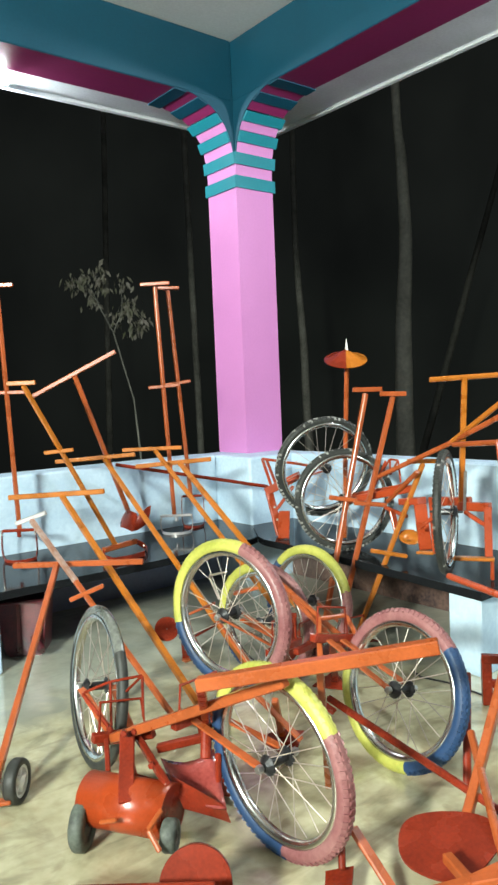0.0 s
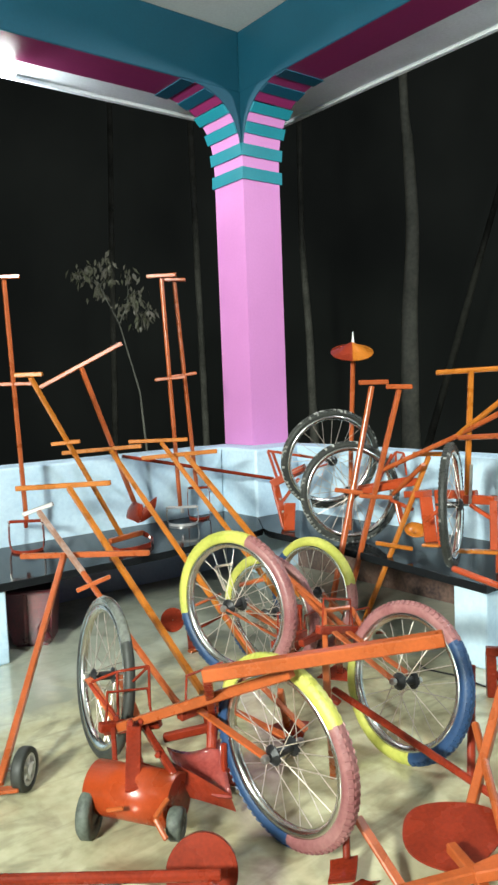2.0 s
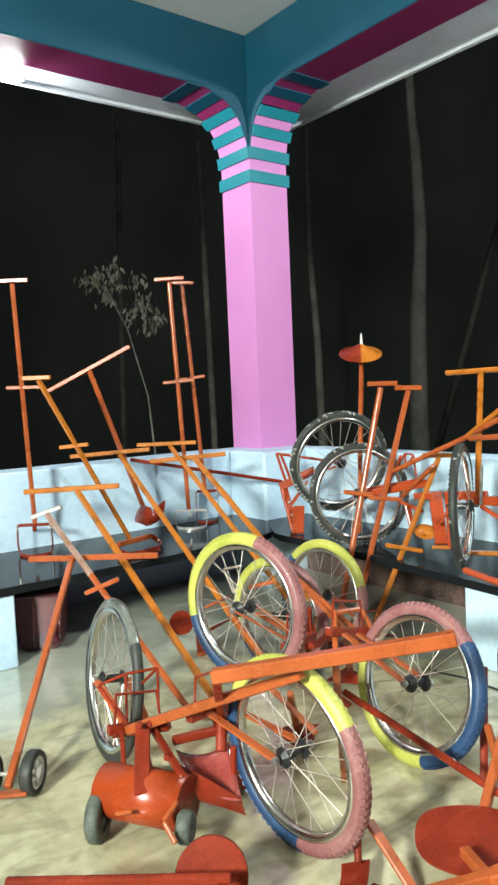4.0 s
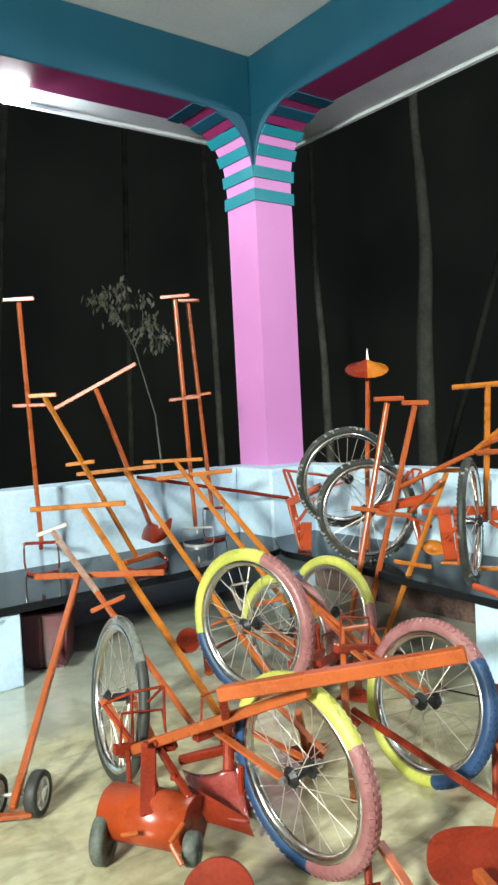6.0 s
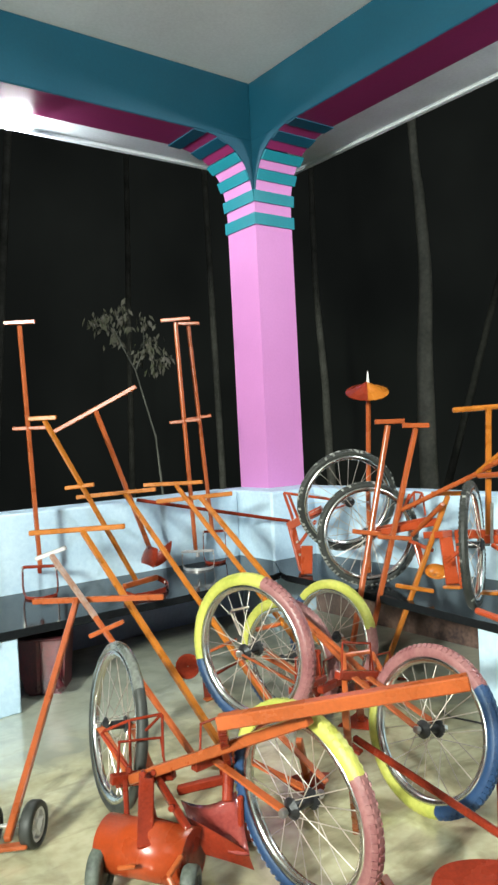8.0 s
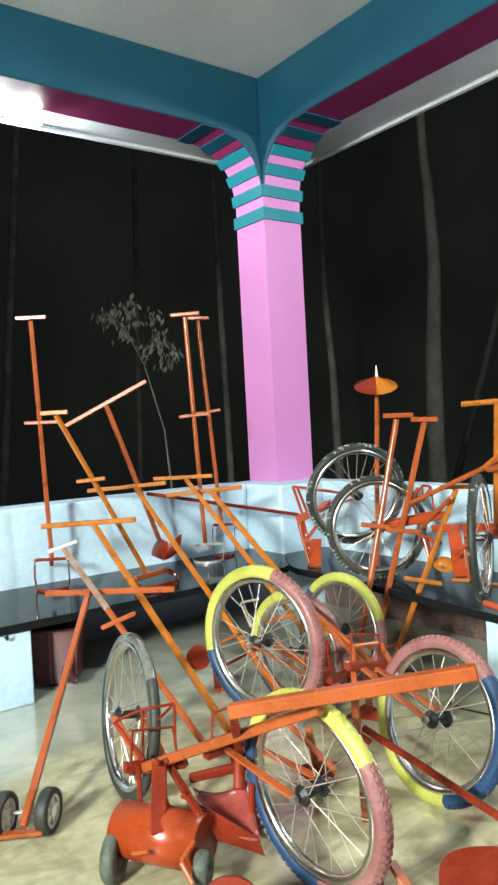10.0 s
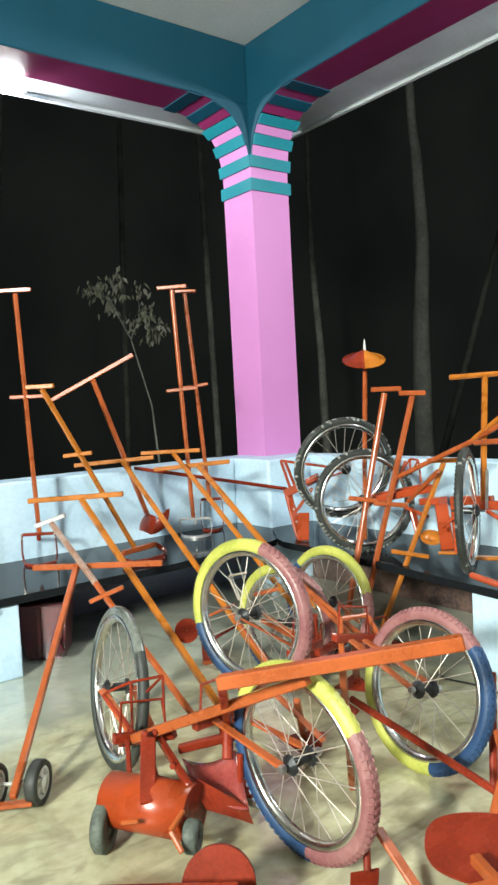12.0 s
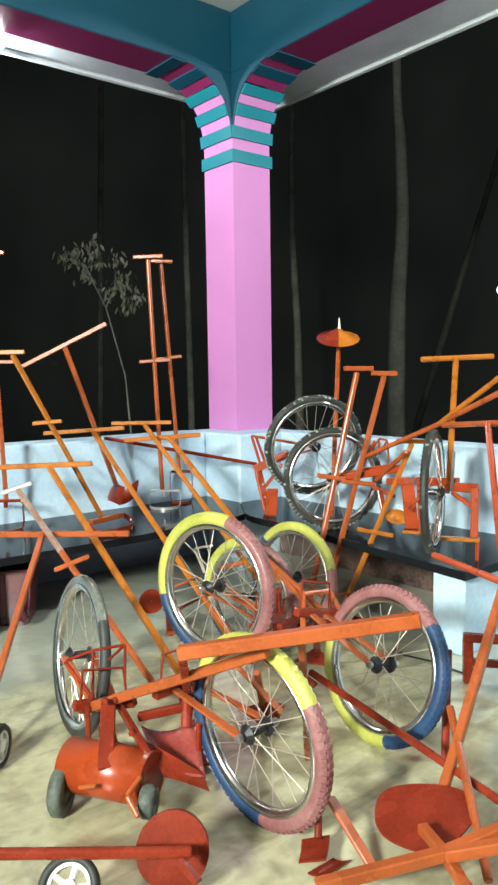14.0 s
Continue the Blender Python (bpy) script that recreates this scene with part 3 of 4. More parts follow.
def wheel(parent, centre, normal, radius=0.25, tyre="black", turn=0.0, knobs=True, seed=0, dusty=0.45, tread=1.0):
    """A spoked cycle wheel: the rim carries tyre, hub and spokes."""
    n = Vector(normal).normalized()
    u = n.cross(Vector((0, 0, 1))).normalized()
    v = u.cross(n)
    m = Matrix(((u.x, v.x, n.x, centre[0]), (u.y, v.y, n.y, centre[1]), (u.z, v.z, n.z, centre[2]), (0, 0, 0, 1)))
    k = radius / 0.25
    rt = {"motley": 0.022, "black": 0.0168, "grey": 0.0175}[tyre] * k
    kr = (radius - 2 * rt + 0.006) / 0.206
    prof = [(0.206, -0.016), (0.206, 0.016), (0.198, 0.015), (0.190, 0.011), (0.187, 0.0), (0.190, -0.011), (0.198, -0.015)]
    rim = part("wheel", lathe(bmesh.new(), [(r * kr, z * k * 0.9) for r, z in prof], m, 64), CHROME, parent, "spoked cycle wheel with a bright rim", True)
    bm = bmesh.new()
    sides, ring = 96, 10
    rc = radius - rt
    rows = []
    for i in range(sides):
        a = 2 * math.pi * i / sides
        row = []
        for j in range(ring):
            b = 2 * math.pi * j / ring
            q = rc + rt * math.cos(b) * (1.0 + 0.01 * noise.noise((i * 0.2, j, seed)))
            row.append(bm.verts.new(m @ Vector((math.cos(a) * q, math.sin(a) * q, rt * 0.95 * math.sin(b)))))
        rows.append(row)

    def colour(a):
        return int(((math.degrees(a) - turn) % 360) // 120)

    for i in range(sides):
        for j in range(ring):
            f = bm.faces.new((rows[i][j], rows[(i + 1) % sides][j], rows[(i + 1) % sides][(j + 1) % ring], rows[i][(j + 1) % ring]))
            f.material_index = colour(2 * math.pi * (i + 0.5) / sides)
            f.smooth = True
    if knobs:
        count, rng = 76, random.Random(seed)
        for i in range(count):
            for side, half in ((-1, 0.0), (1, 0.0), (0, 0.5)):
                a = 2 * math.pi * (i + half) / count
                b = side * 0.75
                low = 0.2 if tyre == "motley" and colour(a) == 0 else 0.6 if tyre == "motley" else tread
                c = m @ (Matrix.Rotation(a, 4, "Z") @ Matrix.Translation((rc, 0, 0)) @ Matrix.Rotation(-b, 4, "Y") @ Matrix.Translation((rt * 0.98, 0, 0)))
                r = bmesh.ops.create_cube(bm, size=1, matrix=c @ Matrix.Diagonal((0.006 * k * low, 0.010 * k, 0.013 * k, 1)))
                for f in {f for w in r["verts"] for f in w.link_faces}:
                    f.material_index = colour(a)
                # random knobs turn pale: dust plus glints put into the colour
                if tyre == "black" and rng.random() < dusty:
                    for w in r["verts"]:
                        for f in w.link_faces:
                            f.material_index = 3
    me = bpy.data.meshes.new("tyre")
    bmesh.ops.recalc_face_normals(bm, faces=bm.faces)
    bm.to_mesh(me)
    bm.free()
    for x in TYRES[tyre]:
        me.materials.append(x)
    ob = new("tyre", me)
    ob.parent = rim
    tagged(ob, {"motley": "knobbly rubber tyre in yellow, blue and rose", "black": "dusty black knobbly rubber tyre", "grey": "worn grey smooth rubber tyre"}[tyre])
    hub = bmesh.new()
    lathe(hub, [(0.0001, -0.045), (0.012, -0.045), (0.026, -0.034), (0.026, -0.030), (0.013, -0.026), (0.013, 0.026), (0.026, 0.030), (0.026, 0.034), (0.012, 0.045), (0.0001, 0.045)], m, 16, closed=False)
    tube(hub, m @ Vector((0, 0, -0.065)), m @ Vector((0, 0, 0.065)), 0.005, sides=8)
    part("hub", hub, HUBM, rim, "black steel hub")
    spoke_mesh = mesh(tube(bmesh.new(), (0.024, 0, 0), (0.191 * kr, 0, 0), 0.0014, sides=5), "spoke", SPOKE)
    total = 24
    for i in range(total):
        a = 2 * math.pi * i / total
        side = 1 if i % 2 else -1
        lean = 0.22 if (i // 2) % 2 else -0.22
        p = Vector((0.024 * math.cos(a + lean * 3), 0.024 * math.sin(a + lean * 3), 0.031 * side))
        q = Vector((0.189 * kr * math.cos(a), 0.189 * kr * math.sin(a), 0))
        s = new("spoke", spoke_mesh)
        s.parent = rim
        x = (q - p).normalized()
        y = Vector((0, 0, 1)).cross(x).normalized()
        z = x.cross(y)
        s.matrix_local = m @ Matrix(((x.x, y.x, z.x, p.x - x.x * 0.024), (x.y, y.y, z.y, p.y - x.y * 0.024), (x.z, y.z, z.z, p.z - x.z * 0.024), (0, 0, 0, 1)))
    return m


def rod(parent, name, a, b, w=0.024, mat=None, label="", flat=None, round_=False):
    bm = tube(bmesh.new(), a, b, w / 2) if round_ else bar(bmesh.new(), a, b, w, flat)
    return part(name, bm, mat or ORANGE, parent, label, smooth=False)


def blade(parent, at, ahead, width=0.16, mat=None, name="blade"):
    """A pointed sweep, folded along its middle."""
    c, f = Vector(at), Vector((ahead[0], ahead[1], 0)).normalized()
    s = Vector((-f.y, f.x, 0))
    bm = bmesh.new()
    top = [c + f * 0.10 + Vector((0, 0, -0.01)), c + s * width / 2 - f * 0.05 + Vector((0, 0, 0.004)), c - f * 0.015 + Vector((0, 0, 0.035)), c - s * width / 2 - f * 0.05 + Vector((0, 0, 0.004))]
    vs = [bm.verts.new(p) for p in top] + [bm.verts.new(p - Vector((0, 0, 0.006))) for p in top]
    for i, j, k in ((0, 1, 2), (0, 2, 3)):
        bm.faces.new((vs[i], vs[j], vs[k]))
        bm.faces.new((vs[i + 4], vs[k + 4], vs[j + 4]))
    for i in range(4):
        j = (i + 1) % 4
        bm.faces.new((vs[i], vs[i + 4], vs[j + 4], vs[j]))
    return part(name, bm, mat or RED, parent)


def dished(parent, at, normal, radius, mat=None, dish=0.03, name="blade", sides=28, arc=(0.0, 1.0)):
    """A dished steel disc, or a sector of one."""
    m = frame_of(at, Vector(at) + Vector(normal))
    prof = [(0.004, -dish), (radius * 0.5, -dish * 0.75), (radius, 0), (radius, 0.004), (radius * 0.5, -dish * 0.75 + 0.005), (0.004, -dish + 0.005)]
    return part(name, lathe(bmesh.new(), prof, m, sides, arc), mat or RED, parent, smooth=True)


def hand_hoe(label, foot, top, handle, crosses=(), mat=None, w=0.020, name="hand_hoe", group="long-handled hand tools"):
    """A long square shaft with a T grip and foot bars."""
    th = thing(name, label, "hand tool", group)
    mat = mat or ORANGE
    rod(th, "shaft", foot, top, w, mat)
    d = (Vector(top) - Vector(foot)).normalized()
    lift = d * w * 0.5
    rod(th, "grip", Vector(handle[0]) + lift, Vector(handle[1]) + lift, w * 1.0, mat)
    for a, b in crosses:
        rod(th, "foot_bar", a, b, w * 0.9, mat)
    return th


# ---- tools standing on the north bench ----
def strap(bm, points, broad, width=0.018, thick=0.004):
    """A flat strip bent along the points, its breadth lying along one fixed direction."""
    pts, w = [Vector(p) for p in points], Vector(broad).normalized()
    rows = []
    for i, p in enumerate(pts):
        t = (pts[min(i + 1, len(pts) - 1)] - pts[max(i - 1, 0)]).normalized()
        k = t.cross(w).normalized()
        rows.append([bm.verts.new(p + w * a * width / 2 + k * b * thick / 2) for a, b in ((-1, -1), (1, -1), (1, 1), (-1, 1))])
    for p, q in zip(rows, rows[1:]):
        for i in range(4):
            bm.faces.new((p[i], p[(i + 1) % 4], q[(i + 1) % 4], q[i]))
    bm.faces.new(rows[0][::-1])
    bm.faces.new(rows[-1])
    return bm


def weeder(th, foot, wide=0.17, mat=RED, deep=0.075):
    """Head bar, two side straps and the bowed blade of a stirrup weeder, down to the seat."""
    f, z = Vector(foot), Z_SEAT + 0.006
    x, out = Vector((0.80, -0.6, 0)), Vector((-0.6, -0.8, 0))
    l, r = f - x * wide / 2, f + x * wide / 2
    rod(th, "head_bar", l, r, 0.026, mat, flat=0.014)
    for p, e in ((l, -1), (r, 1)):
        low = Vector((p.x, p.y, z)) - x * e * 0.004
        part("stirrup", strap(bmesh.new(), [p, p + x * e * 0.006 - Vector((0, 0, 0.02)), low + x * e * 0.012 + Vector((0, 0, 0.05)), low + x * e * 0.008 + Vector((0, 0, 0.015)), low], out, 0.020), mat, th)
        for h in (0.0, 0.018):
            b = p + x * e * 0.004 - Vector((0, 0, h))
            part("bolt", tube(bmesh.new(), b, b + out * 0.016, 0.006, sides=6), STEEL, th)
    k = 14
    bow = [Vector((l.x, l.y, z)).lerp(Vector((r.x, r.y, z)), i / k) + out * deep * math.sin(math.pi * i / k) ** 0.6 for i in range(k + 1)]
    part("blade", strap(bmesh.new(), bow, (0, 0, 1), 0.016, 0.005), mat, th, "bowed steel blade")
    rod(th, "link", f, (f.x, f.y, f.z - 0.035), 0.018, mat)


T = hand_hoe("tall orange long-handled weeder upright on the granite bench", (-1.561, -0.10, 0.50), (-1.600, -0.10, 1.710), ((-1.661, -0.055, 1.715), (-1.536, -0.147, 1.715)), (((-1.646, -0.054, 1.20), (-1.502, -0.160, 1.198)),))
weeder(T, (-1.565, -0.10, 0.505), 0.16)
T = hand_hoe("tall orange long-handled weeder upright on the granite bench", (-0.637, -0.10, 0.45), (-0.695, -0.10, 1.769), ((-0.759, -0.048, 1.773), (-0.628, -0.153, 1.777)), (((-0.736, -0.047, 1.20), (-0.596, -0.16, 1.211)),))
weeder(T, (-0.63, -0.11, 0.455), 0.17, SILVER)
T = hand_hoe("tall orange long-handled weeder upright against the parapet", (-0.449, 0.0, 0.53), (-0.546, 0.0, 1.771), ((-0.589, 0.036, 1.775), (-0.492, -0.043, 1.770)), (((-0.582, 0.063, 1.213), (-0.445, -0.046, 1.234)),))
weeder(T, (-0.445, -0.01, 0.54), 0.12)
T = hand_hoe("orange ridging hoe with a long slanted grip and red share", (-0.919, -0.12, 0.44), (-1.224, -0.12, 1.275), ((-1.400, 0.010, 1.167), (-1.045, -0.252, 1.383)), (), ORANGE, 0.022, "ridging_hoe")
part("wing", curved_sheet(bmesh.new(), ((-1.002, -0.104, 0.442), (-0.948, -0.086, 0.522), (-0.953, -0.238, 0.521), (-0.998, -0.264, 0.428)), -0.018, rounded=0.4), RED, T, "dark red curved wing")
part("wing", curved_sheet(bmesh.new(), ((-0.960, -0.233, 0.509), (-0.866, -0.225, 0.563), (-0.914, -0.251, 0.456), (-1.003, -0.260, 0.428)), -0.018, rounded=0.3), RED, T, "dark red curved wing")
T = hand_hoe("orange long-handled hoe with a flat red loop blade", (-1.165, -0.362, 0.40), (-1.656, -0.50, 1.223), ((-1.709, -0.457, 1.225), (-1.609, -0.537, 1.225)), (((-1.533, -0.40, 0.905), (-1.425, -0.486, 0.915)),), AMBER)
rod(T, "socket", (-1.268, -0.426, 0.400), (-1.042, -0.352, 0.400), 0.025, ORANGE)
LOOP = [Vector((-1.256, -0.403, 0.395)), Vector((-1.285, -0.47, 0.372)), Vector((-1.270, -0.535, 0.366)), Vector((-1.18, -0.545, 0.366)), Vector((-1.09, -0.515, 0.366)), Vector((-1.035, -0.45, 0.368)), Vector((-1.012, -0.385, 0.375)), Vector((-1.029, -0.335, 0.395))]
part("loop_blade", strap(bmesh.new(), LOOP, (0, 0, 1), 0.026, 0.006), RED, T, "flat red loop blade with rounded corners")
for p in (LOOP[0], LOOP[-1], LOOP[-2]):
    part("bolt", tube(bmesh.new(), p, p + Vector((-0.012, -0.016, 0.006)), 0.006, sides=6), STEEL, T)

# ---- tools leaning from the floor ----
hand_hoe("orange hoe with a wide T grip leaning from the floor", (-1.143, -1.405, 0.03), (-1.111, -0.183, 0.83), ((-1.311, -0.022, 0.819), (-0.978, -0.289, 0.842)), (), AMBER, 0.021)
T = hand_hoe("orange hoe with a wide T grip leaning over the bench", (-1.527, -1.592, 0.06), (-1.501, -0.498, 0.703), ((-1.693, -0.343, 0.70), (-1.343, -0.625, 0.712)), (), AMBER, 0.023)
rod(T, "standard", (-1.225, -1.08, 0.0), (-1.245, -1.10, 0.135), 0.045, RED, flat=0.012)
rod(T, "skid", (-1.255, -1.09, 0.008), (-1.150, -1.085, 0.012), 0.03, ORANGE, flat=0.012)
plate(T, "disc", (-1.462, -1.305, 0.246), (-0.45, -0.85, 0.25), 0.046, RED)
blade(T, (-1.52, -1.62, 0.03), (0.2, -1))
hand_hoe("orange hoe with a T grip leaning on the bench edge", (-0.923, -1.356, 0.20), (-0.851, -0.275, 0.856), ((-0.986, -0.165, 0.861), (-0.735, -0.368, 0.863)), (), AMBER, 0.020)
hand_hoe("orange hoe with a T grip leaning on the bench edge", (-0.80, -1.326, 0.20), (-0.766, -0.379, 0.789), ((-0.949, -0.234, 0.770), (-0.628, -0.490, 0.795)), (), AMBER, 0.023)
T = hand_hoe("slim hoe with a silver-worn T grip leaning from the floor", (-1.734, -1.764, 0.13), (-1.797, -0.854, 0.67), ((-1.846, -0.816, 0.653), (-1.746, -0.893, 0.694)), (((-1.817, -1.221, 0.417), (-1.716, -1.297, 0.466)),), ORANGE, 0.018)
T.children[1].data.materials[0] = SILVER
rod(T, "sleeve", (-1.774, -1.190, 0.472), (-1.797, -0.856, 0.669), 0.0195, WORN, "paint-worn bare upper shaft")

T = hand_hoe("orange push hoe on two small black plastic wheels", (-2.298, -1.696, 0.050), (-1.787, -1.055, 0.518), ((-1.924, -0.954, 0.515), (-1.521, -1.251, 0.507)), (), ORANGE, 0.021, "push_hoe")
rod(T, "blade_bar", (-2.388, -1.642, 0.030), (-2.251, -1.722, 0.030), 0.03, ORANGE, flat=0.012)
rod(T, "axle", (-2.326, -1.611, 0.063), (-2.219, -1.686, 0.063), 0.012, STEEL, round_=True)


def small_wheel(parent, centre, axis, radius=0.063, width=0.034):
    """A moulded wheel: black tyre and a white five-spoked face."""
    m = frame_of(centre, Vector(centre) + Vector(axis))
    h = width / 2
    t = part("wheel", lathe(bmesh.new(), [(radius * 0.72, -h), (radius * 0.94, -h), (radius, -h * 0.6), (radius, h * 0.6), (radius * 0.94, h), (radius * 0.72, h)], m, 32), RUBBER, parent, "small black moulded wheel", True)
    bm = bmesh.new()
    lathe(bm, [(radius * 0.60, -h * 0.8), (radius * 0.73, -h * 0.8), (radius * 0.73, h * 0.8), (radius * 0.60, h * 0.8)], m, 32)
    lathe(bm, [(0.001, -h), (radius * 0.24, -h), (radius * 0.24, h), (0.001, h)], m, 16, closed=False)
    for i in range(5):
        a = 2 * math.pi * i / 5
        p, q = m @ Vector((math.cos(a) * radius * 0.2, math.sin(a) * radius * 0.2, 0)), m @ Vector((math.cos(a) * radius * 0.64, math.sin(a) * radius * 0.64, 0))
        bar(bm, p, q, radius * 0.2, width * 0.7, up=Vector(axis))
    part("wheel_face", bm, PLASTIC, t, "white plastic spoked wheel face")


small_wheel(T, (-2.219, -1.686, 0.063), (0.70, -0.71, 0.0))
small_wheel(T, (-2.326, -1.620, 0.063), (0.70, -0.71, 0.0))

# ---- tools by the east bench ----
T = thing("ridging_hoe", "upturned orange ridging hoe with its pointed share on top", "hand tool", "long-handled hand tools")
rod(T, "shaft", (-0.145, -0.986, 0.36), (-0.057, -0.962, 1.305), 0.02, ORANGE)


HAT = frame_of((-0.069, -0.965, 1.305), Vector((-0.069, -0.965, 1.305)) + Vector((-0.27, -0.32, 0.9)))
for name, mat, arc in (("wing", RED, (0.25, 0.74)), ("wing", AMBER, (0.74, 1.25))):
    part(name, lathe(bmesh.new(), [(0.004, 0.055), (0.06, 0.022), (0.114, 0.0), (0.114, -0.004), (0.06, 0.017), (0.004, 0.050)], HAT, 9, arc), mat, T)
part("point", tube(bmesh.new(), (-0.077, -0.982, 1.330), (-0.072, -0.977, 1.410), 0.010, 0.003, 8), PLASTIC, T, "bare worn point")
hand_hoe("orange long-handled hoe leaning on the bench", (-0.597, -1.274, 0.02), (-0.318, -1.328, 1.122), ((-0.367, -1.287, 1.131), (-0.258, -1.376, 1.129)), (((-0.517, -1.261, 0.645), (-0.416, -1.346, 0.625)),), ORANGE, 0.022)
hand_hoe("orange long-handled hoe leaning on the bench", (-0.544, -1.321, 0.02), (-0.266, -1.450, 1.102), ((-0.315, -1.410, 1.108), (-0.219, -1.487, 1.103)), (((-0.452, -1.356, 0.619), (-0.333, -1.454, 0.603)),), ORANGE, 0.022)
hand_hoe("short orange hoe leaning on the bench edge", (-0.579, -1.458, 0.02), (-0.266, -1.615, 0.799), ((-0.325, -1.567, 0.802), (-0.206, -1.663, 0.797)), (((-0.500, -1.495, 0.423), (-0.375, -1.601, 0.391)),), AMBER, 0.020)

# wheel hoe by the pedestal, two black wheels
T = thing("wheel_hoe", "orange wheel hoe with a black knobbly wheel by the pedestal", "wheel hoe", "wheel hoes")
W1M = wheel(T, (-0.262, -0.977, 0.749), (0.392, 0.898, 0.199), 0.265, "black")
rod(T, "handle_bar", (-0.988, -0.075, 0.783), (-0.189, -0.421, 0.598), 0.02, RED, round_=True)
rod(T, "frame_top", (-0.295, -0.508, 0.775), (-0.215, -0.965, 0.736), 0.014, VERMILION)
rod(T, "frame_side", (-0.295, -0.508, 0.775), (-0.281, -0.564, 0.619), 0.014, VERMILION)
rod(T, "frame_side", (-0.278, -0.522, 0.775), (-0.259, -0.581, 0.624), 0.014, VERMILION)
rod(T, "tool_bar", (-0.306, -0.547, 0.591), (-0.192, -0.706, 0.683), 0.05, VERMILION, flat=0.045)
rod(T, "fork", (-0.253, -0.623, 0.634), (-0.262, -0.992, 0.733), 0.03, VERMILION, flat=0.008)
rod(T, "shank", (-0.300, -0.565, 0.588), (-0.314, -0.661, 0.360), 0.044, VERMILION, flat=0.018)
rod(T, "foot", (-0.276, -0.661, 0.488), (-0.365, -0.748, 0.360), 0.062, VERMILION, flat=0.014)
rod(T, "brace", (-0.287, -0.612, 0.496), (-0.225, -0.686, 0.624), 0.018, VERMILION)
for p in ((-0.313, -0.608, 0.467), (-0.310, -0.638, 0.445), (-0.313, -0.669, 0.386), (-0.302, -0.611, 0.511)):
    part("bolt", tube(bmesh.new(), p, Vector(p) + Vector((-0.012, -0.012, 0)), 0.007, sides=6), STEEL, T)

T = thing("wheel_hoe", "orange wheel hoe with a black knobbly wheel on the bench", "wheel hoe", "wheel hoes")
W2M = wheel(T, (-0.337, -1.186, 0.606), (0.475, 0.86, -0.05), 0.25, "black")
for s in (-1, 1):
    a = W2M @ Vector((0, 0, 0.05 * s))
    rod(T, "fork", a, Vector((-0.276, -1.543, 0.685)) + Vector((0.02, 0.03, 0)) * s, 0.010, VERMILION, flat=0.034)
rod(T, "handle_bar", (-0.344, -1.380, 0.720), (-0.350, -1.844, 0.909), 0.022, ORANGE, round_=True)
rod(T, "handle_bar", (-0.300, -1.428, 0.613), (-0.335, -1.640, 0.770), 0.022, ORANGE, round_=True)
for a, b in (((-1.438, 0.812), (-1.487, 0.808)), ((-1.487, 0.808), (-1.499, 0.705)), ((-1.438, 0.812), (-1.437, 0.738)), ((-1.437, 0.738), (-1.487, 0.808)), ((-1.364, 0.724), (-1.438, 0.812)), ((-1.364, 0.724), (-1.413, 0.735))):
    rod(T, "truss", (-0.285, *a), (-0.285, *b), 0.009, VERMILION)
rod(T, "brace", (-0.347, -1.383, 0.672), (-0.289, -1.415, 0.803), 0.010, VERMILION)
rod(T, "tool_bar", (-0.306, -1.525, 0.624), (-0.309, -1.638, 0.636), 0.065, VERMILION, flat=0.03)
rod(T, "shank", (-0.318, -1.633, 0.621), (-0.379, -1.708, 0.436), 0.055, VERMILION, flat=0.018)
rod(T, "shank", (-0.349, -1.495, 0.583), (-0.355, -1.527, 0.491), 0.03, VERMILION, flat=0.014)
rod(T, "brace", (-0.350, -1.455, 0.595), (-0.310, -1.556, 0.555), 0.016, VERMILION)
dished(T, (-0.342, -1.592, 0.470), (-0.3, -0.4, 0.85), 0.05, AMBER, 0.02, "blade")
rod(T, "skid", (-0.414, -1.693, 0.429), (-0.405, -1.777, 0.436), 0.034, AMBER, flat=0.012)

# two-wheeled frame with a third wheel, seen almost edge on
T = thing("wheel_hoe", "orange wheel hoe frame with one black wheel at the bench end", "wheel hoe", "wheel hoes")
W3M = wheel(T, (-0.505, -1.914, 0.640), (0.479, -0.878, 0.014), 0.25, "black", dusty=0.08, tread=0.45)
rod(T, "post", (-0.370, -1.887, 0.625), (-0.349, -1.904, 1.176), 0.021, AMBER)
rod(T, "grip", (-0.461, -1.814, 1.171), (-0.228, -2.001, 1.180), 0.022, AMBER, round_=True)
rod(T, "tool_bar", (-0.385, -1.742, 0.654), (-0.351, -1.923, 0.664), 0.035, VERMILION)
rod(T, "tool_bar", (-0.376, -1.880, 0.644), (-0.360, -2.021, 0.650), 0.035, VERMILION)
rod(T, "shank", (-0.369, -2.014, 0.650), (-0.384, -2.025, 0.453), 0.03, VERMILION)
rod(T, "shank", (-0.382, -1.745, 0.654), (-0.405, -1.777, 0.434), 0.02, VERMILION, flat=0.012)
rod(T, "brace", (-0.401, -1.926, 0.628), (-0.379, -2.014, 0.576), 0.016, VERMILION)
rod(T, "brace", (-0.431, -1.718, 0.539), (-0.407, -1.795, 0.606), 0.016, VERMILION)
rod(T, "skid", (-0.453, -1.906, 0.442), (-0.367, -2.040, 0.442), 0.036, AMBER, flat=0.014)
rod(T, "leg", (-0.374, -2.034, 0.447), (-0.37, -2.03, 0.356), 0.014, VERMILION)
rod(T, "handle_bar", (-0.372, -1.852, 0.911), (-0.430, -2.288, 1.185), 0.022, AMBER, round_=True)
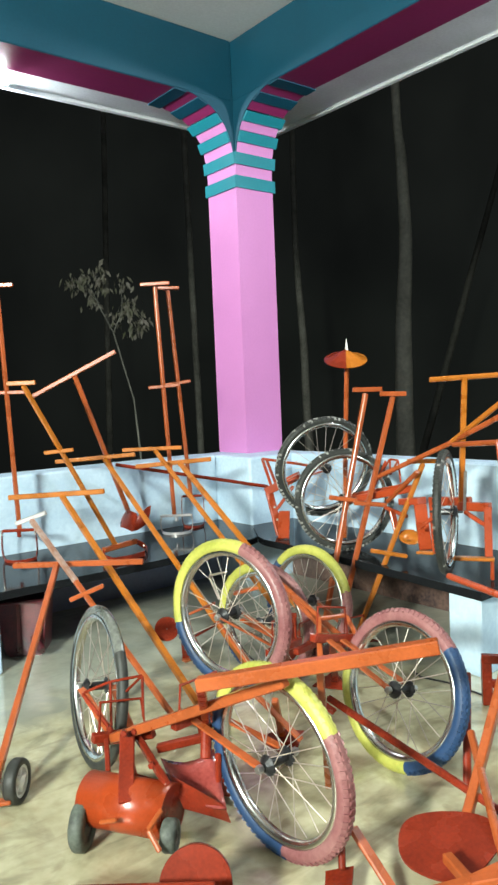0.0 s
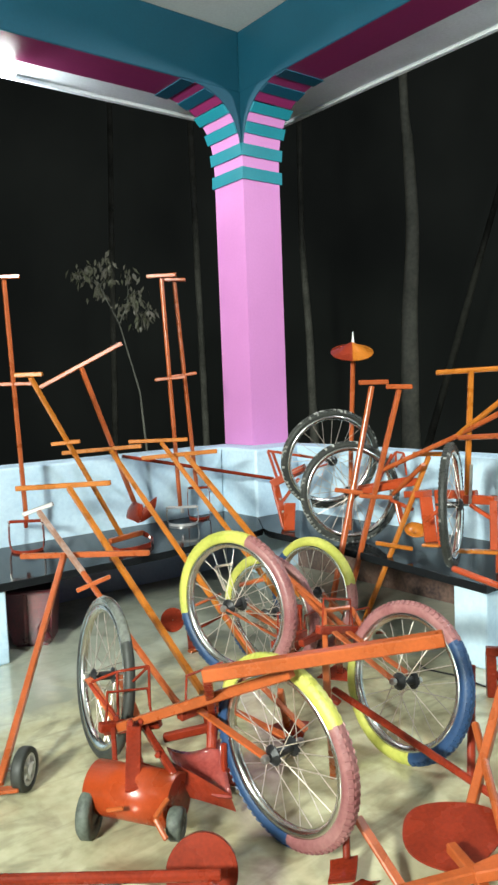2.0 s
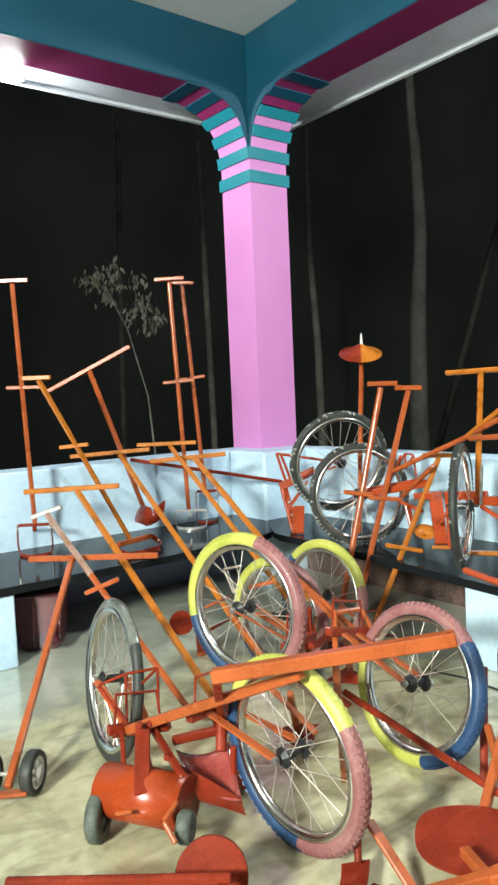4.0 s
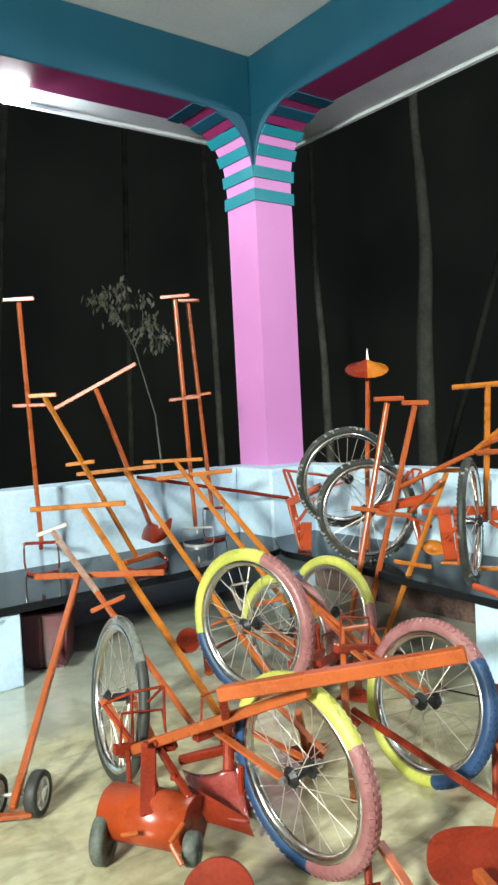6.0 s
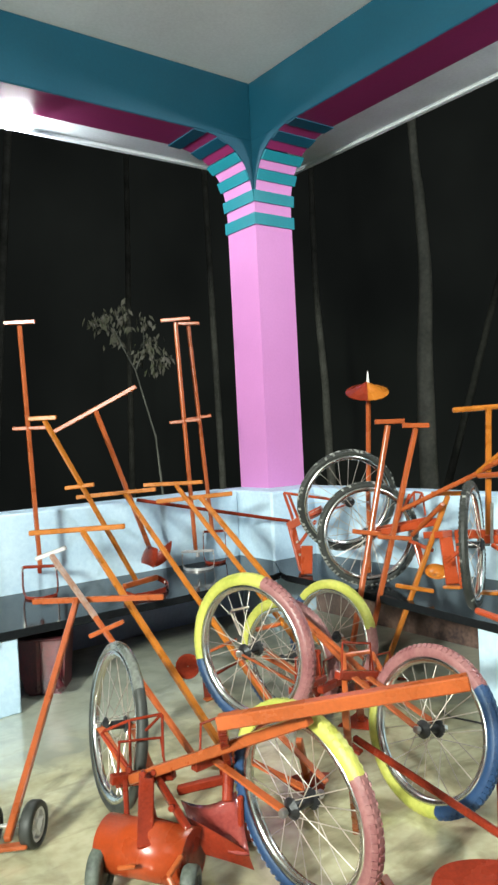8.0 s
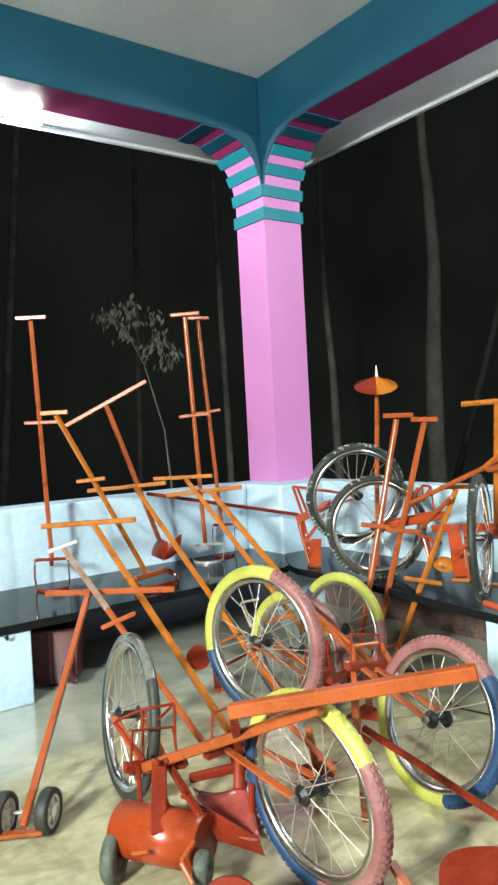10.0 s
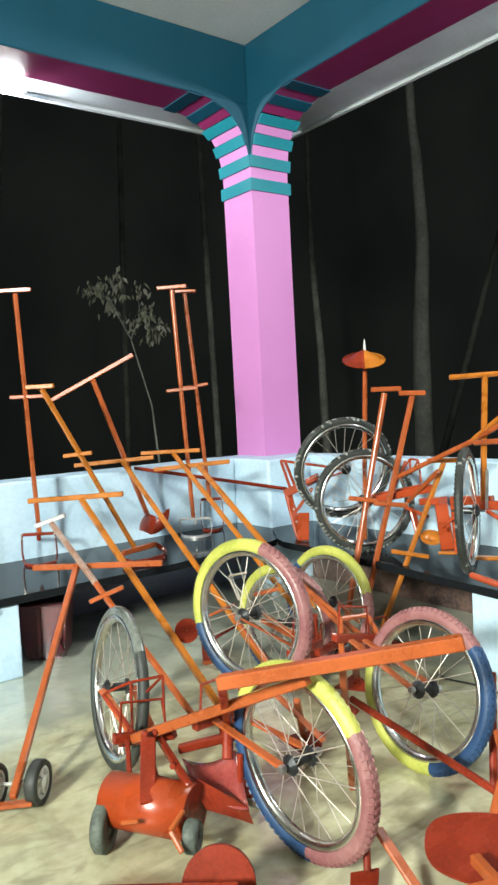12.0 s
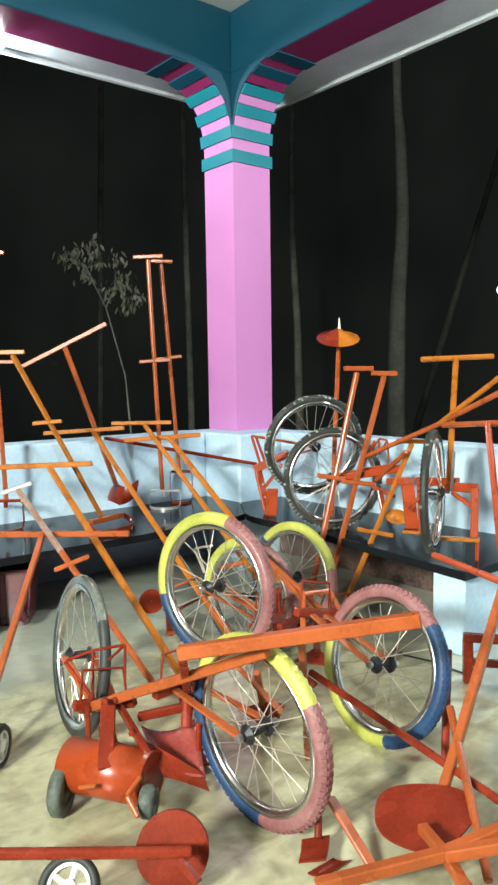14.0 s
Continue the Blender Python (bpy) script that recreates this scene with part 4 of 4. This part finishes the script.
rod(T, "handle_bar", (-0.364, -1.857, 0.915), (-0.527, -2.342, 1.097), 0.022, ORANGE, round_=True)
rod(T, "rail", (-0.386, -1.868, 0.900), (-0.549, -2.373, 0.943), 0.022, ORANGE, round_=True)
rod(T, "leg", (-0.551, -2.188, 0.930), (-0.883, -2.474, 0.448), 0.024, VERMILION, round_=True)
rod(T, "lower_rail", (-0.719, -2.078, 0.447), (-0.880, -2.543, 0.445), 0.024, VERMILION, round_=True)
rod(T, "strap", (-0.392, -1.920, 0.631), (-0.374, -1.916, 0.792), 0.014, STEEL, flat=0.006)

# low red stand by the bench pier
T = thing("tool_stand", "low dark red steel stand beside the bench pier", "stand")
rod(T, "leg", (-0.70, -2.22, 0.0), (-0.69, -2.21, 0.16), 0.034, RED)
rod(T, "top_bar", (-0.705, -2.20, 0.165), (-0.45, -2.54, 0.165), 0.03, RED)
rod(T, "brace", (-0.69, -2.22, 0.075), (-0.45, -2.54, 0.075), 0.026, RED)
rod(T, "leg", (-0.455, -2.535, 0.0), (-0.455, -2.535, 0.15), 0.034, RED)

# ---- the wheel hoes on the floor ----
def floor_hoe(label, centre, normal, tyre, turn, joint, shank_to, knobs=True, mat=None, radius=0.25):
    th = thing("wheel_hoe", label, "wheel hoe", "wheel hoes")
    m = wheel(th, centre, normal, radius, tyre, turn, knobs, seed=turn)
    j, n = Vector(joint), Vector(normal).normalized()
    for s in (-1, 1):
        rod(th, "fork", m @ Vector((0, 0, 0.052 * s)), j + n * 0.03 * s, 0.026, mat or ORANGE, flat=0.007)
        part("axle_nut", tube(bmesh.new(), m @ Vector((0, 0, 0.05 * s)), m @ Vector((0, 0, 0.068 * s)), 0.011, sides=6), STEEL, th)
    rod(th, "tool_bar", j - n * 0.09, j + n * 0.09, 0.026, mat or RED)
    rod(th, "shank", j, shank_to, 0.026, RED, flat=0.014)
    away = j - Vector(centre)
    blade(th, Vector(shank_to) + Vector((0, 0, 0.0)), (-away.x, -away.y))
    # wire bow over the joint
    up = Vector((0, 0, 0.10))
    rod(th, "bow", j - n * 0.07, j - n * 0.06 + up, 0.007, RED)
    rod(th, "bow", j + n * 0.07, j + n * 0.06 + up, 0.007, RED)
    rod(th, "bow", j - n * 0.065 + up, j + n * 0.065 + up, 0.007, RED)
    return th


floor_hoe("orange wheel hoe, knobbly tyre in yellow, rose and blue, raised", (-1.511, -1.786, 0.418), (0.973, 0.226, -0.043), "motley", 75, (-1.367, -1.893, 0.295), (-1.073, -1.563, 0.030))
floor_hoe("orange wheel hoe, yellow and blue tyre, behind the others", (-1.042, -1.393, 0.199), (0.97, 0.18, 0.0), "motley", 80, (-1.038, -1.659, 0.162), (-0.841, -1.460, 0.030))
floor_hoe("orange wheel hoe, yellow and rose tyre, near the bench corner", (-0.807, -1.403, 0.239), (0.991, 0.08, -0.105), "motley", 20, (-0.795, -1.667, 0.121), (-0.608, -1.520, 0.030), radius=0.2425)
floor_hoe("orange wheel hoe, rose and blue tyre, on the floor", (-1.253, -2.296, 0.236), (0.974, -0.012, -0.225), "motley", 165, (-1.308, -2.064, 0.353), (-0.997, -1.748, 0.030), radius=0.239)
floor_hoe("orange wheel hoe, yellow and rose tyre, across the box bars", (-1.824, -2.386, 0.246), (0.999, 0.04, 0.024), "motley", 35, (-1.863, -2.113, 0.286), (-1.773, -2.021, 0.030), radius=0.2435)
floor_hoe("orange wheel hoe with a smooth worn grey tyre", (-1.930, -1.637, 0.247), (0.978, -0.155, -0.14), "grey", -80, (-1.984, -1.896, 0.195), (-1.942, -1.876, 0.030), knobs=False)

# handles that join the floor hoes: two lying box bars
T = thing("handle_frame", "thick orange box-section handle bar lying across the hoes", "tool handle")
rod(T, "box_bar", (-2.028, -2.354, 0.485), (-1.679, -2.769, 0.591), 0.031, ORANGE, flat=0.031)
rod(T, "strut", (-2.012, -2.345, 0.470), (-1.851, -2.125, 0.262), 0.022, RED)
rod(T, "strut", (-1.811, -2.534, 0.530), (-1.517, -2.241, 0.008), 0.018, ORANGE)

# ---- drum weeder ----
def drum_weeder():
    th = thing("drum_weeder", "orange drum weeder with a long handle bar and dusty small tyres", "weeder")
    a, b = Vector((-2.134, -1.980, 0.103)), Vector((-2.012, -2.194, 0.107))
    axis = (b - a).normalized()
    m = frame_of(a, b)
    n = (b - a).length
    # sheet guard round the upper part of the drum
    prof = [(0.064, 0.0), (0.068, 0.0), (0.068, n), (0.064, n)]
    part("drum", lathe(bmesh.new(), prof, m, 40), VERMILION, th, smooth=True)
    part("end_plate", lathe(bmesh.new(), [(0.002, n - 0.006), (0.064, n - 0.006), (0.064, n - 0.001), (0.002, n - 0.001)], m, 32), RED, th)
    for c, k in ((Vector((-2.175, -2.016, 0.059)), 1.0), (Vector((-2.052, -2.242, 0.084)), 0.62)):
        mm = frame_of(c, c + Vector((0.68, -0.73, 0.0)))
        t = part("wheel", lathe(bmesh.new(), [(r * k, z) for r, z in ((0.03, -0.018), (0.056, -0.018), (0.064, -0.010), (0.064, 0.010), (0.056, 0.018), (0.03, 0.018))], mm, 28), DUSTY, th, "small dusty grey rubber wheel", True)
        part("wheel_hub", lathe(bmesh.new(), [(0.001, -0.020), (0.031 * k, -0.015), (0.031 * k, 0.015), (0.001, 0.020)], mm, 16, closed=False), HUBM, t)
    post_foot, post_head = Vector((-2.110, -2.136, 0.144)), Vector((-2.015, -1.982, 0.242))
    rod(th, "post", post_foot, post_head, 0.04, RED, flat=0.014)
    rod(th, "arm", (-2.030, -1.884, 0.205), (-2.101, -2.028, 0.137), 0.014, RED)
    rod(th, "arm", (-1.984, -1.984, 0.217), (-2.016, -2.183, 0.171), 0.018, RED)
    rod(th, "bracket", (-2.170, -2.105, 0.104), (-2.145, -2.149, 0.119), 0.010, ORANGE)
    rod(th, "bracket", (-2.063, -2.226, 0.146), (-2.111, -2.241, 0.121), 0.012, ORANGE)
    rod(th, "bracket", (-2.111, -2.241, 0.121), (-2.103, -2.278, 0.081), 0.012, ORANGE)
    rod(th, "handle_bar", (-2.018, -1.894, 0.196), (-1.872, -2.484, 0.486), 0.026, ORANGE)
    rod(th, "cross_bar", (-2.041, -1.852, 0.179), (-1.944, -2.003, 0.223), 0.024, RED)
    rod(th, "truss", (-2.030, -1.745, 0.283), (-2.005, -1.878, 0.203), 0.011, RED)
    rod(th, "truss", (-2.026, -1.748, 0.286), (-1.981, -1.831, 0.330), 0.008, RED)
    rod(th, "truss", (-1.981, -1.831, 0.330), (-1.927, -1.923, 0.359), 0.008, RED)
    rod(th, "truss", (-1.927, -1.923, 0.359), (-1.954, -1.965, 0.259), 0.008, RED)
    rod(th, "truss", (-1.981, -1.831, 0.330), (-2.008, -1.875, 0.212), 0.008, RED)
    rod(th, "truss", (-1.958, -1.878, 0.307), (-1.927, -1.923, 0.359), 0.008, RED)
    for p in ((-2.023, -1.899, 0.229), (-2.035, -2.003, 0.255), (-2.000, -1.994, 0.245), (-2.009, -2.096, 0.193)):
        part("bolt", tube(bmesh.new(), p, Vector(p) + Vector((-0.012, -0.016, 0.004)), 0.009, sides=6), RED, th)
    return th


drum_weeder()

# ---- mouldboard plough ----
T = thing("plough", "small red mouldboard plough with a glossy curved board", "plough")
part("mouldboard", curved_sheet(bmesh.new(), ((-1.956, -2.050, 0.176), (-1.992, -2.151, 0.172), (-1.879, -2.240, 0.085), (-1.826, -2.117, 0.180)), -0.025), GLOSSRED, T, "glossy red curved mouldboard", True)
part("share", curved_sheet(bmesh.new(), ((-1.994, -2.136, 0.179), (-1.979, -2.195, 0.102), (-1.846, -2.210, 0.018), (-1.882, -2.237, 0.089)), 0.01), RED, T)
rod(T, "standard", (-1.883, -2.160, 0.186), (-1.851, -2.125, 0.266), 0.030, RED, round_=True)
rod(T, "beam", (-1.946, -2.019, 0.186), (-1.823, -2.114, 0.217), 0.022, RED)
rod(T, "stay", (-1.857, -2.180, 0.200), (-1.857, -2.174, 0.025), 0.014, RED)

# ---- fallen tools at the visitor's feet ----
T = thing("push_hoe", "red round-shielded push hoe lying on the floor", "hand tool", "long-handled hand tools")
SHIELD = (-2.127, -2.463, 0.105)
plate(T, "shield", SHIELD, (-0.52, -0.70, 0.45), 0.078, RED, 30)
part("hood", lathe(bmesh.new(), [(0.074, -0.045), (0.078, -0.045), (0.078, 0.004), (0.074, 0.004)], frame_of(SHIELD, Vector(SHIELD) + Vector((-0.52, -0.70, 0.45))), 36), RED, T, smooth=True)
rod(T, "shaft", (-2.502, -2.281, 0.166), (-2.133, -2.544, 0.145), 0.024, RED, round_=True)
rod(T, "stay", (-2.158, -2.537, 0.139), (-2.142, -2.581, 0.101), 0.018, RED)
small_wheel(T, (-2.345, -2.417, 0.096), (-0.45, -0.62, 0.64), 0.062, 0.03)

T = thing("disc_hoe", "dark red round disc hoe lying on the tiles", "hand tool", "long-handled hand tools")
part("disc", leaf_disc((-1.590, -2.697, 0.074), (-0.16, -0.12, 0.98), 0.108, (0.137, -0.053, 0.016)), RED, T, "red steel disc drawn out to a point")
rod(T, "socket", (-1.646, -2.750, 0.097), (-1.688, -2.845, 0.098), 0.024, ORANGE)
rod(T, "shaft", (-1.688, -2.845, 0.098), (-1.738, -2.935, 0.090), 0.024, ORANGE)
T = thing("loose_pole", "long orange tube handle lying over the tiles", "pole", "loose poles")
rod(T, "tube", (-1.389, -2.120, 0.195), (-1.412, -2.834, 0.085), 0.022, RED, round_=True)
T = thing("loose_pole", "orange shaft standing askew out of the disc hoe", "pole", "loose poles")
rod(T, "shaft", (-1.461, -2.670, 0.076), (-1.080, -2.602, 0.540), 0.024, ORANGE)
T = thing("loose_pole", "orange round shaft propped against another", "pole", "loose poles")
rod(T, "shaft", (-1.319, -2.587, 0.224), (-1.588, -2.885, 0.014), 0.022, ORANGE, round_=True)
T = thing("loose_pole", "short upright dark red steel stake", "pole", "loose poles")
rod(T, "stake", (-1.108, -2.428, 0.285), (-1.218, -2.499, 0.000), 0.024, RED, round_=True)
T = thing("fork_handle", "orange forked handle lying on the floor", "pole", "loose poles")
rod(T, "stem", (-1.946, -2.716, 0.078), (-1.702, -2.858, 0.116), 0.026, ORANGE)
rod(T, "prong", (-1.706, -2.855, 0.115), (-1.564, -2.924, 0.154), 0.026, ORANGE)
rod(T, "prong", (-1.714, -2.861, 0.119), (-1.620, -2.956, 0.150), 0.026, ORANGE)
T = thing("loose_pole", "orange bar lying on the floor by a wheel", "pole", "loose poles")
rod(T, "bar", (-1.735, -2.548, 0.111), (-1.747, -2.705, 0.007), 0.026, ORANGE, flat=0.012)
T = thing("hoe_head", "small red hoe head with a leaf-shaped blade", "hoe head")
rod(T, "stem", (-1.779, -2.553, 0.092), (-1.803, -2.577, 0.051), 0.018, RED, round_=True)
part("plate", curved_sheet(bmesh.new(), ((-1.820, -2.540, 0.033), (-1.768, -2.580, 0.042), (-1.833, -2.632, 0.038), (-1.880, -2.594, 0.033)), 0.006), RED, T)
part("leaf_blade", curved_sheet(bmesh.new(), ((-1.869, -2.610, 0.012), (-1.790, -2.611, 0.012), (-1.756, -2.636, 0.006), (-1.832, -2.635, 0.006)), 0.006), RED, T)
# red tool pushed under the north bench
T = thing("seed_hopper", "dark red sheet-steel seed hopper under the granite bench", "hopper")
bm = bmesh.new()
lo = [bm.verts.new((x, y, 0.0)) for x, y in ((-1.80, -0.47), (-1.66, -0.56), (-1.56, -0.42), (-1.70, -0.33))]
hi = [bm.verts.new((x, y, 0.26)) for x, y in ((-1.85, -0.46), (-1.65, -0.585), (-1.53, -0.41), (-1.73, -0.285))]
for i in range(4):
    bm.faces.new((lo[i], lo[(i + 1) % 4], hi[(i + 1) % 4], hi[i]))
bm.faces.new(lo[::-1])
bm.faces.new(hi)
bmesh.ops.bevel(bm, geom=list(bm.edges), offset=0.012, segments=2, affect="EDGES")
part("body", bm, MAROONS, T)
rod(T, "rim", (-1.855, -0.466, 0.255), (-1.652, -0.592, 0.255), 0.012, MAROONS)
rod(T, "strap", (-1.757, -0.518, 0.02), (-1.757, -0.530, 0.25), 0.02, MAROONS, flat=0.006)
rod(T, "spout", (-1.70, -0.555, 0.10), (-1.69, -0.615, 0.045), 0.04, MAROONS, round_=True)

# braces and flats among the wheels
T = thing("cultivator_frame", "tangle-worn orange cultivator frame between the wheels", "cultivator")
rod(T, "flat", (-1.417, -1.398, 0.314), (-1.334, -1.461, 0.355), 0.022, ORANGE, flat=0.008)
rod(T, "flat", (-1.433, -1.458, 0.247), (-1.361, -1.511, 0.293), 0.022, RED, flat=0.008)
rod(T, "shank", (-1.403, -1.536, 0.341), (-1.315, -1.629, 0.156), 0.03, ORANGE, flat=0.012)
rod(T, "flat", (-1.220, -1.424, 0.359), (-1.142, -1.484, 0.380), 0.03, ORANGE, flat=0.012)
rod(T, "post", (-1.180, -1.718, 0.326), (-0.958, -1.458, 0.020), 0.045, RED, flat=0.02)
rod(T, "long_tube", (-1.099, -1.514, 0.426), (-1.149, -2.010, 0.260), 0.022, ORANGE, round_=True)
rod(T, "long_tube", (-1.094, -1.587, 0.382), (-1.220, -2.014, 0.283), 0.018, ORANGE, round_=True)
rod(T, "upright", (-1.303, -1.997, 0.402), (-1.415, -2.116, 0.273), 0.018, ORANGE)
rod(T, "upright", (-1.198, -2.019, 0.390), (-1.236, -2.125, 0.325), 0.014, ORANGE)
rod(T, "top_rail", (-1.303, -1.998, 0.399), (-1.198, -2.019, 0.394), 0.014, ORANGE)
rod(T, "wire_bow", (-1.429, -1.561, 0.494), (-1.376, -1.603, 0.505), 0.008, SPOKE)
rod(T, "wire_bow", (-1.429, -1.561, 0.494), (-1.408, -1.588, 0.406), 0.008, SPOKE)
rod(T, "flat", (-1.353, -1.642, 0.333), (-1.310, -1.812, 0.282), 0.024, ORANGE, flat=0.008)
rod(T, "flat", (-1.577, -1.990, 0.224), (-1.542, -2.159, 0.125), 0.022, ORANGE, flat=0.01)
rod(T, "flat", (-1.425, -2.183, 0.180), (-1.467, -2.077, 0.239), 0.03, RED, flat=0.01)
blade(T, (-1.458, -1.982, 0.030), (-0.5, -1))
rod(T, "leg", (-1.531, -2.030, 0.205), (-1.453, -1.970, 0.030), 0.02, ORANGE)

CABLE = thing("cable", "thin dark cable lying on the cement floor", "cable")
for a, b in (((-0.644, -1.831, 0.004), (-0.673, -1.904, 0.004)), ((-0.673, -1.904, 0.004), (-0.645, -2.006, 0.004)), ((-0.645, -2.006, 0.004), (-0.651, -2.188, 0.004))):
    rod(CABLE, "length", a, b, 0.007, HUBM, round_=True)

HOOK = thing("hook", "small dark iron hook on the bench pier", "hook")
part("hook", tube(bmesh.new(), (-1.99, -0.652, 0.305), (-1.99, -0.675, 0.300), 0.006, sides=8), HUBM, HOOK)
part("hook_tip", tube(bmesh.new(), (-1.99, -0.673, 0.300), (-1.99, -0.680, 0.318), 0.005, sides=8), HUBM, HOOK)
